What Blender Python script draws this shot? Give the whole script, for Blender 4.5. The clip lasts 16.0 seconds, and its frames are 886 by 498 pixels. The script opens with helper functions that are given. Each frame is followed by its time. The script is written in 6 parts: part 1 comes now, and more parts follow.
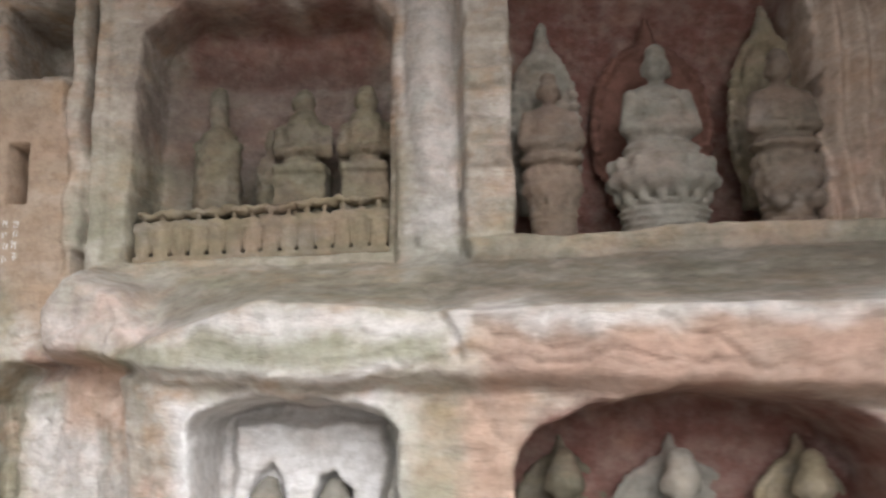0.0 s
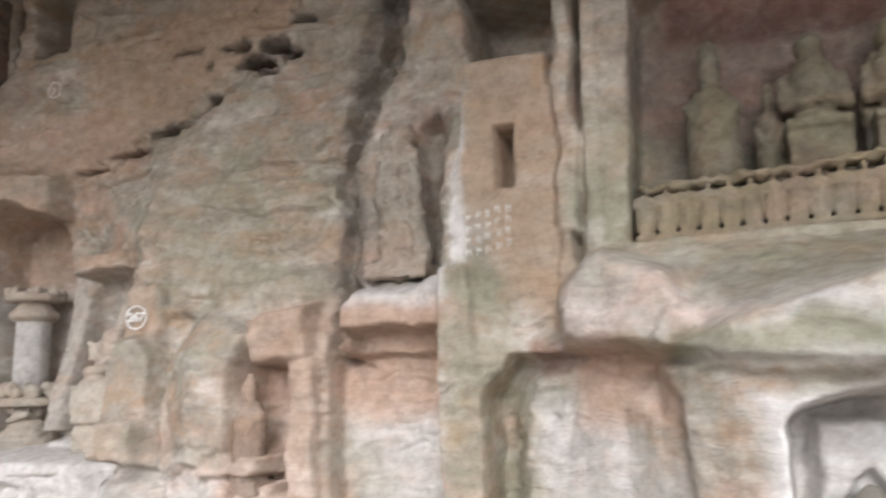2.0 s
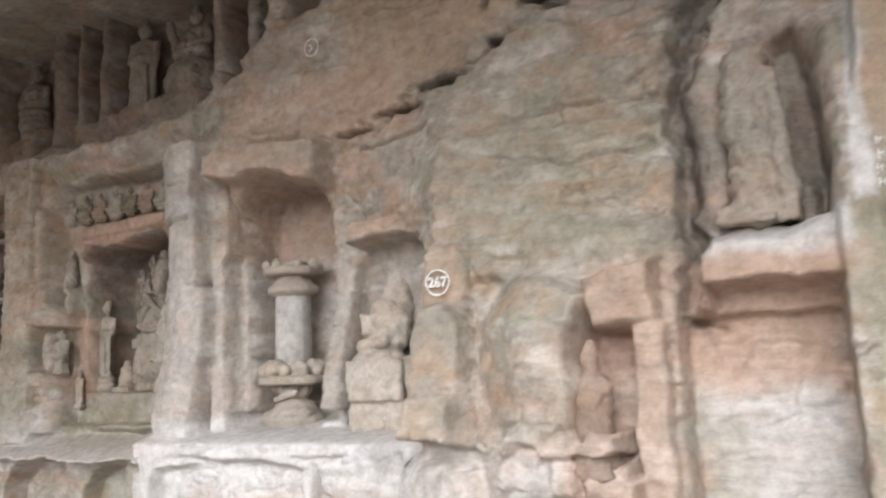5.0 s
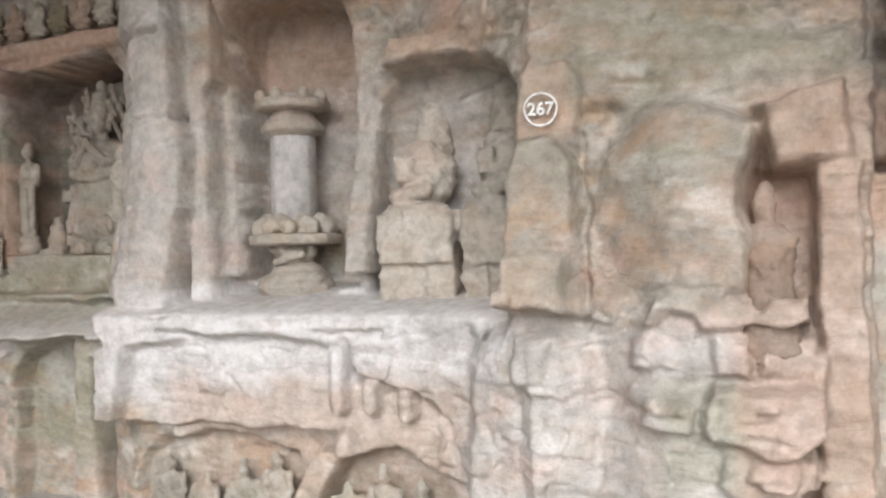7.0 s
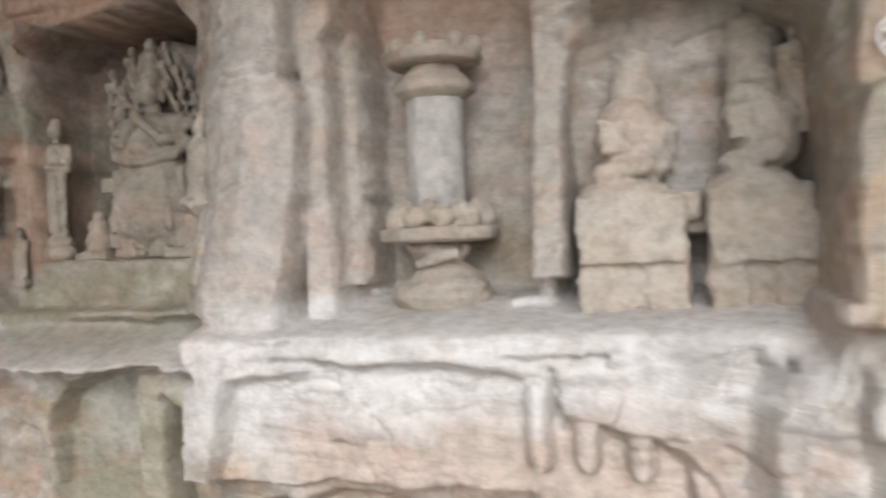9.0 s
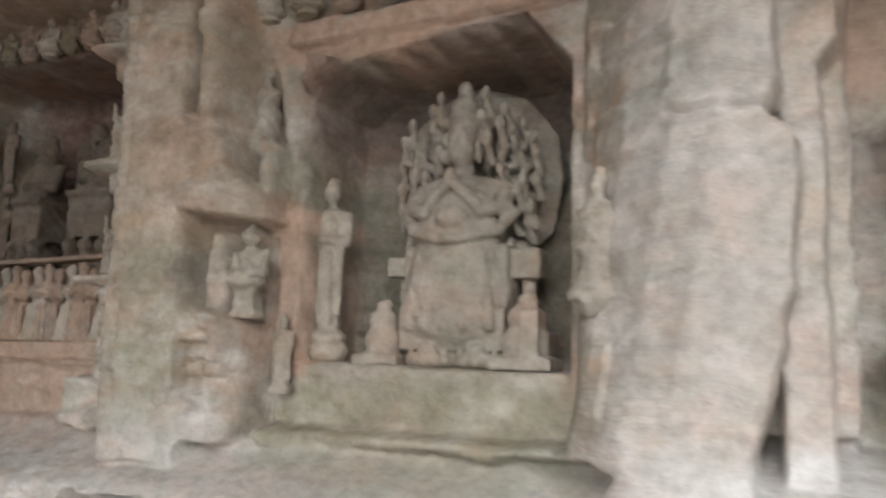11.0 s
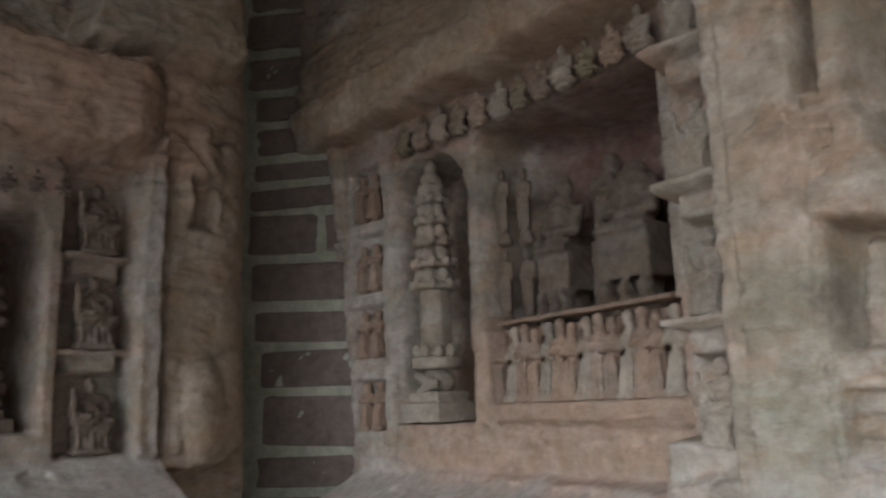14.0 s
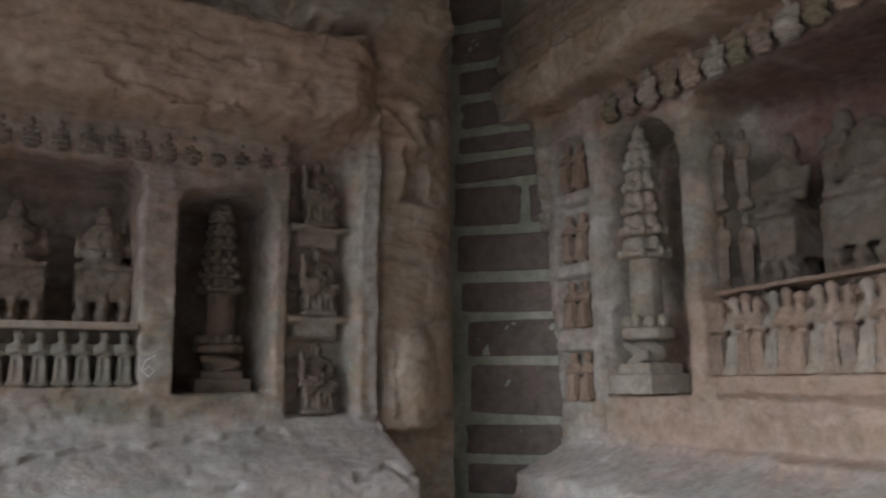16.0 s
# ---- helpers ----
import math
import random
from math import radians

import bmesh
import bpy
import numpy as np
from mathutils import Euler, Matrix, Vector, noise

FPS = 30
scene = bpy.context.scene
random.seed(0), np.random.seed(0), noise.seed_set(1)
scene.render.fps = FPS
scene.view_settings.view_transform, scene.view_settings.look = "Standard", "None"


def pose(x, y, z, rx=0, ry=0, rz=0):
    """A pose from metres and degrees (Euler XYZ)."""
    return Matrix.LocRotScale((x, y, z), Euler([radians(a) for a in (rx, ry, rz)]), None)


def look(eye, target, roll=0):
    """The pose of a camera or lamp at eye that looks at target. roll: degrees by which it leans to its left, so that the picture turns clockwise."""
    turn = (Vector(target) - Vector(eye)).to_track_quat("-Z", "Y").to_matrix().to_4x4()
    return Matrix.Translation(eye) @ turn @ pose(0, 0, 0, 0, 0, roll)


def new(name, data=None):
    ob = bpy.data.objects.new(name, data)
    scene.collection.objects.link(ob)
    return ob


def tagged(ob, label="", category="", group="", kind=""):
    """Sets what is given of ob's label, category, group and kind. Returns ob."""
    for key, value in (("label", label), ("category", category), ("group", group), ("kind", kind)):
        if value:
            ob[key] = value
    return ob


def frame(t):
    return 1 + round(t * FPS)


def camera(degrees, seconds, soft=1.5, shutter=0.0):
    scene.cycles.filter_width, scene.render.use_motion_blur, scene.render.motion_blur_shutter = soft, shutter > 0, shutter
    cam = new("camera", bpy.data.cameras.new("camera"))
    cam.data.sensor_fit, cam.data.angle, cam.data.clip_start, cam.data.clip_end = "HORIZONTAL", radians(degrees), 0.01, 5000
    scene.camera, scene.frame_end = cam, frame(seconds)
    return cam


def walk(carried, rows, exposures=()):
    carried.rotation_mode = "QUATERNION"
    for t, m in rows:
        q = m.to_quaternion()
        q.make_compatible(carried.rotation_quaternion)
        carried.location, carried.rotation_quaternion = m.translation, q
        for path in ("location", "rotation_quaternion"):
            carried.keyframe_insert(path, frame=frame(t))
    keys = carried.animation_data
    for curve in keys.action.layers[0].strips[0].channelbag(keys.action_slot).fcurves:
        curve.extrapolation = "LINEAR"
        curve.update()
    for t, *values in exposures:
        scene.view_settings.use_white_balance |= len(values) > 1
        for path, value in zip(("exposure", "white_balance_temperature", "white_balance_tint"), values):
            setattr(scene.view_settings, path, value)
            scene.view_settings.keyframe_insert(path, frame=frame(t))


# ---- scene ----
cam = camera(55.9, 16.0, soft=2.2, shutter=0.5)
METRES, EYE, TILT, LEAN, TURN = 8.0, 1.55, 9.2, 1.1, 0.0
ROWS = [
    (0.0, 0.0, 0.0, 0.0, -0.0, 0.0, 0.0),
    (0.5, -0.0376, 0.0229, -0.0042, 1.06, 1.3, 1.94),
    (1.0, -0.0773, 0.0307, -0.0056, 4.51, 2.73, 0.58),
    (1.5, -0.1193, 0.0346, -0.0071, 11.15, 2.08, 2.37),
    (2.0, -0.1401, 0.0368, -0.0118, 18.35, 0.69, 3.01),
    (2.5, -0.1502, 0.0392, -0.0133, 21.51, 0.22, 3.79),
    (3.0, -0.1641, 0.0484, -0.0155, 23.58, 0.19, 3.67),
    (3.5, -0.1778, 0.0615, -0.0177, 22.89, 2.16, 1.69),
    (4.0, -0.1999, 0.0601, -0.0184, 17.43, 4.27, 0.82),
    (4.5, -0.243, 0.0517, -0.0148, 21.91, 1.36, 5.05),
    (5.0, -0.281, 0.0557, -0.0212, 27.06, 0.09, 5.34),
    (7.5, -0.4675, 0.1324, -0.0493, 14.99, -9.8, 1.93),
    (8.0, -0.4987, 0.1519, -0.0559, 11.6, -9.56, 0.66),
    (8.5, -0.5452, 0.1735, -0.053, 10.03, -10.58, 0.98),
    (9.0, -0.5901, 0.2006, -0.0552, 15.61, -9.22, 4.02),
    (11.5, -0.8132, 0.2991, -0.0658, 23.16, 0.63, 1.73),
    (12.0, -0.8511, 0.3042, -0.0628, 25.25, 2.47, 4.67),
    (12.5, -0.8744, 0.3094, -0.0644, 30.57, 2.32, 5.66),
    (13.0, -0.8883, 0.3143, -0.0658, 36.6, 2.39, 6.48),
    (13.5, -0.8951, 0.311, -0.0654, 43.21, 2.89, 8.0),
    (14.0, -0.9, 0.3067, -0.0664, 48.32, 3.54, 8.33),
    (14.5, -0.9037, 0.3042, -0.0677, 51.54, 3.33, 8.7),
    (15.0, -0.9066, 0.3011, -0.0672, 54.74, 2.99, 9.1),
    (15.5, -0.9083, 0.2996, -0.0674, 57.9, 3.36, 9.13),
    (16.0, -0.9099, 0.2973, -0.0684, 61.31, 3.72, 8.23),
]
walk(cam, [(t, pose(0, 0, EYE, TILT, LEAN, TURN) @ pose(METRES * x, METRES * y, METRES * z, 90 + pitch, roll, yaw)) for t, x, y, z, yaw, pitch, roll in ROWS],
     exposures=[(0.0, 0.44, 6050, 12), (2.5, 0.48, 6000, 12), (5.0, 0.54, 5950, 11), (7.5, 0.4, 5950, 10), (9.0, 0.4, 6000, 10), (11.5, 0.53, 5950, 8), (12.5, 0.3, 5900, 9), (14.5, 0.28, 5680, 8), (16.0, 0.28, 5600, 9)])

# ---- light and air ----
world = bpy.data.worlds.new("overcast_sky")
scene.world = world
world.use_nodes = True
wn = world.node_tree
sky = wn.nodes.new("ShaderNodeTexSky")
sky.sky_type, sky.sun_disc = "NISHITA", False
SUN_UP, SUN_TURN = radians(31), radians(168)
sky.sun_elevation, sky.sun_rotation = SUN_UP, SUN_TURN
sky.air_density, sky.dust_density, sky.ozone_density = 1.0, 6.0, 1.0
wash = wn.nodes.new("ShaderNodeHueSaturation")
wash.inputs["Saturation"].default_value = 0.25
wn.links.new(sky.outputs[0], wash.inputs["Color"])
wn.links.new(wash.outputs[0], wn.nodes["Background"].inputs[0])
wn.nodes["Background"].inputs[1].default_value = 0.15
sun = new("sun", bpy.data.lights.new("sun", "SUN"))
sun.data.energy, sun.data.angle, sun.data.color = 1.0, radians(60), (1.0, 0.98, 0.95)
sun.matrix_world = look((0, 0, 0), (math.sin(SUN_TURN) * -math.cos(SUN_UP), math.cos(SUN_TURN) * -math.cos(SUN_UP), -math.sin(SUN_UP)))


# ---- materials ----
def mixer(nt, kind, fac, a, b):
    n = nt.nodes.new("ShaderNodeMix")
    n.data_type, n.blend_type = "RGBA", kind
    for key, value in ((0, fac), (6, a), (7, b)):
        if isinstance(value, bpy.types.NodeSocket):
            nt.links.new(value, n.inputs[key])
        else:
            n.inputs[key].default_value = value if key == 0 else (*value, 1)
    return n.outputs[2]


def noise_node(nt, where, scale, detail=6, rough=0.6):
    n = nt.nodes.new("ShaderNodeTexNoise")
    n.inputs["Scale"].default_value, n.inputs["Detail"].default_value, n.inputs["Roughness"].default_value = scale, detail, rough
    nt.links.new(where, n.inputs["Vector"])
    return n.outputs["Fac"]


def span(nt, value, lo, hi, to0=0.0, to1=1.0):
    n = nt.nodes.new("ShaderNodeMapRange")
    nt.links.new(value, n.inputs[0])
    for i, v in enumerate((lo, hi, to0, to1)):
        n.inputs[1 + i].default_value = v
    return n.outputs[0]


def times(nt, a, b):
    n = nt.nodes.new("ShaderNodeMath")
    n.operation = "MULTIPLY"
    for i, v in enumerate((a, b)):
        if isinstance(v, bpy.types.NodeSocket):
            nt.links.new(v, n.inputs[i])
        else:
            n.inputs[i].default_value = v
    return n.outputs[0]


# The near-black entry joins soot with recess shade put into the colour.
STAINS = {"pigment": (0.165, 0.07, 0.056), "lime": (0.66, 0.65, 0.635), "algae": (0.2, 0.2, 0.115), "ochre": (0.45, 0.32, 0.215), "soot_shade": (0.085, 0.072, 0.062), "rose": (0.47, 0.325, 0.245)}


def stone(name, light, dark, bump=0.5, grain=1.0, stains=(), layers=1.0, mottle=0.0):
    """Weathered sandstone: bedding, blotches, grain, and where they are named the stains and painted shade that the
    rock carries.
    """
    m = bpy.data.materials.new(name)
    m.use_nodes = True
    nt = m.node_tree
    bsdf = nt.nodes["Principled BSDF"]
    geo = nt.nodes.new("ShaderNodeNewGeometry")
    info = nt.nodes.new("ShaderNodeObjectInfo")
    where = geo.outputs["Position"]
    flat = nt.nodes.new("ShaderNodeMapping")
    flat.inputs["Scale"].default_value = (1.4, 1.4, 8.5)
    flat.inputs["Rotation"].default_value = (0.05, 0.06, 0)
    sway = nt.nodes.new("ShaderNodeTexNoise")
    sway.inputs["Scale"].default_value, sway.inputs["Detail"].default_value = 1.3, 3
    nt.links.new(where, sway.inputs["Vector"])
    bent = nt.nodes.new("ShaderNodeVectorMath")
    bent.operation = "MULTIPLY_ADD"
    bent.inputs[1].default_value = (0.25, 0.25, 0.32)
    nt.links.new(sway.outputs["Color"], bent.inputs[0])
    nt.links.new(where, bent.inputs[2])
    nt.links.new(bent.outputs[0], flat.inputs["Vector"])
    beds = noise_node(nt, flat.outputs[0], 2.0, 6, 0.66)
    blot = noise_node(nt, where, 1.7, 5, 0.62)
    patch = noise_node(nt, where, 7.0, 6, 0.68)
    fine = noise_node(nt, where, 95.0, 4, 0.7)
    pits = noise_node(nt, where, 16.0, 5, 0.7)
    col = mixer(nt, "MIX", span(nt, blot, 0.34, 0.68), dark, light)
    col = mixer(nt, "MIX", times(nt, span(nt, patch, 0.48, 0.72), 0.55), col, tuple(0.62 * c for c in light))
    col = mixer(nt, "MIX", times(nt, span(nt, beds, 0.5, 0.75), 0.34 * layers), col, (light[0] * 1.12, light[1] * 0.98, light[2] * 0.86))
    col = mixer(nt, "MIX", times(nt, span(nt, beds, 0.47, 0.3), 0.3 * layers), col, (dark[0] * 0.7, dark[1] * 0.68, dark[2] * 0.68))
    if mottle:
        k = light[1] / 0.41
        for shift, scale, tone in ((11.0, 2.3, (0.54, 0.37, 0.295)), (23.0, 1.9, (0.29, 0.29, 0.225)), (37.0, 3.0, (0.6, 0.56, 0.51)), (53.0, 4.2, (0.4, 0.275, 0.18)), (71.0, 5.5, (0.27, 0.235, 0.2))):
            off = nt.nodes.new("ShaderNodeMapping")
            off.inputs["Location"].default_value = (shift, shift * 0.7, shift * 1.3)
            off.inputs["Scale"].default_value = (1, 1, 1.7)
            nt.links.new(where, off.inputs["Vector"])
            col = mixer(nt, "MIX", times(nt, span(nt, noise_node(nt, off.outputs[0], scale, 7, 0.62), 0.5, 0.66), mottle), col, tuple(k * c for c in tone))
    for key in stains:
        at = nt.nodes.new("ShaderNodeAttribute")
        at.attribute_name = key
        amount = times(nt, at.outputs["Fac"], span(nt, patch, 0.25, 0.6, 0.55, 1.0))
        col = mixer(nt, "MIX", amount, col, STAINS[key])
    col = mixer(nt, "MULTIPLY", 0.65, col, mixer(nt, "MIX", span(nt, pits, 0.3, 0.6), (0.6, 0.58, 0.55), (1.08, 1.08, 1.08)))
    col = mixer(nt, "MULTIPLY", 0.3, col, mixer(nt, "MIX", span(nt, fine, 0.3, 0.7), (0.72, 0.71, 0.7), (1.1, 1.1, 1.1)))
    col = mixer(nt, "MULTIPLY", 1.0, col, mixer(nt, "MIX", info.outputs["Random"], (0.9, 0.9, 0.9), (1.06, 1.05, 1.04)))
    nt.links.new(col, bsdf.inputs["Base Color"])
    bsdf.inputs["Roughness"].default_value = 0.93
    bsdf.inputs["Specular IOR Level"].default_value = 0.2
    b1, b2, b3 = (nt.nodes.new("ShaderNodeBump") for _ in range(3))
    for b, h, s, d in ((b1, beds, 0.7 * layers, 0.016), (b2, pits, 0.6, 0.012), (b3, fine, 0.35 * grain, 0.0025)):
        nt.links.new(h, b.inputs["Height"])
        b.inputs["Strength"].default_value, b.inputs["Distance"].default_value = s * bump * 2, d
    nt.links.new(b1.outputs[0], b2.inputs["Normal"])
    nt.links.new(b2.outputs[0], b3.inputs["Normal"])
    nt.links.new(b3.outputs[0], bsdf.inputs["Normal"])
    return m


CLIFF = stone("cliff_sandstone", (0.46, 0.41, 0.345), (0.345, 0.305, 0.255), stains=tuple(STAINS), mottle=0.7, bump=0.6)
CARVED = stone("carved_sandstone", (0.43, 0.385, 0.32), (0.31, 0.275, 0.23), bump=0.4, layers=0.5, mottle=0.35)
PALE_STONE = stone("pale_carved_stone", (0.52, 0.5, 0.47), (0.38, 0.36, 0.335), bump=0.35, layers=0.3)
LIGHT_STONE = stone("light_carved_stone", (0.49, 0.445, 0.38), (0.37, 0.335, 0.285), bump=0.4, layers=0.4, mottle=0.25)
# The grey and dark stones take niche shade into their base colour.
GREY_STONE = stone("grey_carved_stone", (0.3, 0.285, 0.24), (0.2, 0.19, 0.16), bump=0.4, layers=0.3, mottle=0.3)
TAN_STONE = stone("tan_carved_stone", (0.3, 0.25, 0.165), (0.18, 0.155, 0.105), bump=0.4, layers=0.3, mottle=0.35)
OLIVE_STONE = stone("olive_carved_stone", (0.23, 0.2, 0.135), (0.13, 0.12, 0.085), bump=0.4, layers=0.3, mottle=0.45)
ROSE_STONE = stone("rose_carved_stone", (0.42, 0.305, 0.23), (0.27, 0.2, 0.155), bump=0.4, layers=0.4, mottle=0.3)
DARK_STONE = stone("dark_carved_stone", (0.24, 0.19, 0.145), (0.14, 0.112, 0.09), bump=0.4, layers=0.4, mottle=0.4)
BLOCK = stone("dark_block_stone", (0.28, 0.23, 0.2), (0.19, 0.16, 0.145), bump=0.5, layers=0.6)
RED_STONE = stone("smoked_red_stone", (0.2, 0.1, 0.075), (0.13, 0.07, 0.055), bump=0.4, layers=0.4)
MORTAR = stone("lime_mortar", (0.6, 0.61, 0.51), (0.34, 0.37, 0.28), bump=0.7, layers=0.0)
# Kept pale so the unseen floor throws light up into the niches.
BOUNCE_PAVING = stone("bounce_paving", (0.52, 0.49, 0.45), (0.4, 0.375, 0.345), bump=0.3, layers=0.0)
EARTH = stone("earth", (0.2, 0.17, 0.13), (0.13, 0.12, 0.08), bump=0.8, layers=0.0)

WHITE_PAINT = bpy.data.materials.new("white_paint")
WHITE_PAINT.use_nodes = True
_n = WHITE_PAINT.node_tree
_g = _n.nodes.new("ShaderNodeNewGeometry")
_n.links.new(mixer(_n, "MIX", span(_n, noise_node(_n, _g.outputs["Position"], 60.0), 0.4, 0.6), (0.66, 0.64, 0.6), (0.85, 0.85, 0.83)), _n.nodes["Principled BSDF"].inputs["Base Color"])
_n.nodes["Principled BSDF"].inputs["Roughness"].default_value = 0.8


# ---- carving tools ----
_table = np.random.RandomState(7).rand(256, 256)


def value_noise(x, y, seed=0):
    x, y = x + seed * 17.31, y + seed * 9.77
    i, j = np.floor(x).astype(int), np.floor(y).astype(int)
    u, v = x - i, y - j
    u, v = u * u * (3 - 2 * u), v * v * (3 - 2 * v)
    a, b, c, d = _table[i & 255, j & 255], _table[(i + 1) & 255, j & 255], _table[i & 255, (j + 1) & 255], _table[(i + 1) & 255, (j + 1) & 255]
    return (a * (1 - u) + b * u) * (1 - v) + (c * (1 - u) + d * u) * v - 0.5


def fbm(x, y, octaves=4, seed=0, gain=0.5):
    total, amp = 0, 1.0
    for k in range(octaves):
        total, amp = total + amp * value_noise(x * 2.03**k, y * 2.03**k, seed + k), amp * gain
    return total


def ease(v, lo, hi):
    v = np.clip((v - lo) / (hi - lo), 0, 1)
    return v * v * (3 - 2 * v)


def outline_distance(a, z, pts):
    """Signed distance to a closed outline, negative inside."""
    best, inside = np.full(a.shape, 1e9), np.zeros(a.shape, bool)
    for (x0, z0), (x1, z1) in zip(pts, pts[1:] + pts[:1]):
        ex, ez = x1 - x0, z1 - z0
        t = np.clip(((a - x0) * ex + (z - z0) * ez) / (ex * ex + ez * ez + 1e-12), 0, 1)
        best = np.minimum(best, (a - x0 - t * ex) ** 2 + (z - z0 - t * ez) ** 2)
        if abs(ez) > 1e-9:
            inside ^= ((z0 > z) != (z1 > z)) & (a < x0 + (z - z0) / ez * ex)
    return np.where(inside, -1, 1) * np.sqrt(best)


class Sheet:
    """A rock face as depth over (along, height); larger depth lies further into the rock."""

    def __init__(self, a0, a1, z0, z1, step):
        self.a, self.z = np.meshgrid(np.arange(a0, a1 + step / 2, step), np.arange(z0, z1 + step / 2, step), indexing="ij")
        self.d = np.zeros(self.a.shape)
        self.stains = {k: np.zeros(self.a.shape) for k in STAINS}
        self.a0, self.z0, self.step = a0, z0, step

    def near(self, pts, pad):
        n, m = self.a.shape
        i0 = max(int((min(p[0] for p in pts) - pad - self.a0) / self.step), 0)
        i1 = min(int((max(p[0] for p in pts) + pad - self.a0) / self.step) + 2, n)
        j0 = max(int((min(p[1] for p in pts) - pad - self.z0) / self.step), 0)
        j1 = min(int((max(p[1] for p in pts) + pad - self.z0) / self.step) + 2, m)
        return (slice(i0, max(i1, i0 + 1)), slice(j0, max(j1, j0 + 1)))

    def mask(self, pts, soft, wob):
        s = self.near(pts, soft + 3 * wob + 0.02)
        a, z = self.a[s], self.z[s]
        a2 = a + wob * 2 * fbm(a * 6, z * 6, 3, 11)
        z2 = z + wob * 2 * fbm(a * 6, z * 6, 3, 23)
        return s, ease(-outline_distance(a2, z2, pts), -soft / 2, soft / 2)

    def depth(self, s, depth):
        return depth(self.a[s], self.z[s]) if callable(depth) else depth

    def cut(self, pts, depth, soft=0.025, wob=0.008):
        s, m = self.mask(pts, soft, wob)
        self.d[s] += m * (np.maximum(self.d[s], self.depth(s, depth)) - self.d[s])

    def build(self, pts, depth, soft=0.025, wob=0.008):
        s, m = self.mask(pts, soft, wob)
        self.d[s] += m * (np.minimum(self.d[s], self.depth(s, depth)) - self.d[s])

    def lay(self, pts, depth, soft=0.025, wob=0.008):
        s, m = self.mask(pts, soft, wob)
        self.d[s] += m * (self.depth(s, depth) - self.d[s])

    def swell(self, pts, amount, soft=0.06, wob=0.01):
        s, m = self.mask(pts, soft, wob)
        self.d[s] -= m * amount

    def lump(self, a, z, ra, rz, amount, power=0.6):
        s = self.near([(a - ra, z - rz), (a + ra, z + rz)], 0.02)
        r = ((self.a[s] - a) / ra) ** 2 + ((self.z[s] - z) / rz) ** 2
        self.d[s] -= amount * np.clip(1 - r, 0, 1) ** power

    def groove(self, pts, width, depth, wob=0.02):
        s = self.near(pts, width * 2 + 0.1)
        a, z = self.a[s], self.z[s]
        a2, z2 = a + wob * 2 * fbm(a * 7, z * 7, 3, 31), z + wob * 2 * fbm(a * 7, z * 7, 3, 37)
        best = np.full(a.shape, 1e9)
        for (x0, z0), (x1, z1) in zip(pts, pts[1:]):
            ex, ez = x1 - x0, z1 - z0
            t = np.clip(((a2 - x0) * ex + (z2 - z0) * ez) / (ex * ex + ez * ez + 1e-12), 0, 1)
            best = np.minimum(best, np.hypot(a2 - x0 - t * ex, z2 - z0 - t * ez))
        self.d[s] += depth * (1 - ease(best, width * 0.2, width))

    def stain(self, key, pts, amount=1.0, soft=0.12, wob=0.04):
        s, m = self.mask(pts, soft, wob)
        self.stains[key][s] = np.maximum(self.stains[key][s], m * amount)

    def clean(self, key, pts, soft=0.06, wob=0.02):
        s, m = self.mask(pts, soft, wob)
        self.stains[key][s] *= 1 - m

    def roughen(self, amount=1.0):
        a, z = self.a, self.z
        warp = 0.35 * fbm(a * 0.9, z * 1.5, 3, 3)
        beds = fbm(a * 0.8 + 3, (z + 0.06 * a + warp * 0.35) * 11, 3, 5)
        chips = fbm(a * 5, z * 9, 4, 9)
        flakes = np.abs(fbm(a * 2.4, z * 4.5, 4, 15))
        calm = 0.35 + 0.65 * ease(fbm(a * 0.8, z * 0.9, 2, 41), -0.15, 0.3)
        self.d += amount * calm * (0.05 * beds + 0.022 * chips + 0.035 * flakes) + amount * 0.05 * fbm(a * 1.1, z * 1.1, 3, 51)
        self.d += amount * self.spall(a, z, 5.0, 45, 0.02)

    def spall(self, a, z, steps, seed, drop):
        """Flakes broken off along crisp edges: a gentle field cut into terraces."""
        v = steps * fbm(a * 1.3 + 0.15 * fbm(a * 6, z * 6, 3, seed + 4), z * 2.6 + 0.2 * fbm(a * 5, z * 7, 3, seed + 7), 4, seed, 0.45)
        k = np.floor(v)
        return drop * (k + ease(v - k, 0.0, 0.13))

    def weather(self, amount=1.0):
        a, z = self.a, self.z
        patchy = 0.25 + 0.75 * ease(fbm(a * 1.2, z * 1.5, 3, 64), -0.1, 0.3)
        self.d += amount * (self.spall(a, z, 6.0, 91, 0.005) + 0.01 * fbm(a * 14, z * 20, 3, 61) + 0.014 * patchy * fbm(a * 2.5, (z + 0.05 * a + 0.02 * fbm(a * 3, z * 3, 2, 62)) * 26, 2, 67))

    def mesh(self, name, place, back, material):
        """The face with a thick body of rock behind it."""
        n, m = self.a.shape
        front = np.stack([*place(self.a, self.z, self.d)], -1).reshape(-1, 3)
        edge = [i * m for i in range(n)] + [(n - 1) * m + j for j in range(1, m)] + [i * m + m - 1 for i in range(n - 2, -1, -1)] + [j for j in range(m - 2, 0, -1)]
        rim = np.stack([*place(self.a.ravel()[edge], self.z.ravel()[edge], np.full(len(edge), back))], -1)
        idx = np.arange(n * m).reshape(n, m)
        quads = np.stack([idx[:-1, :-1], idx[1:, :-1], idx[1:, 1:], idx[:-1, 1:]], -1).reshape(-1, 4)
        k, base = len(edge), n * m
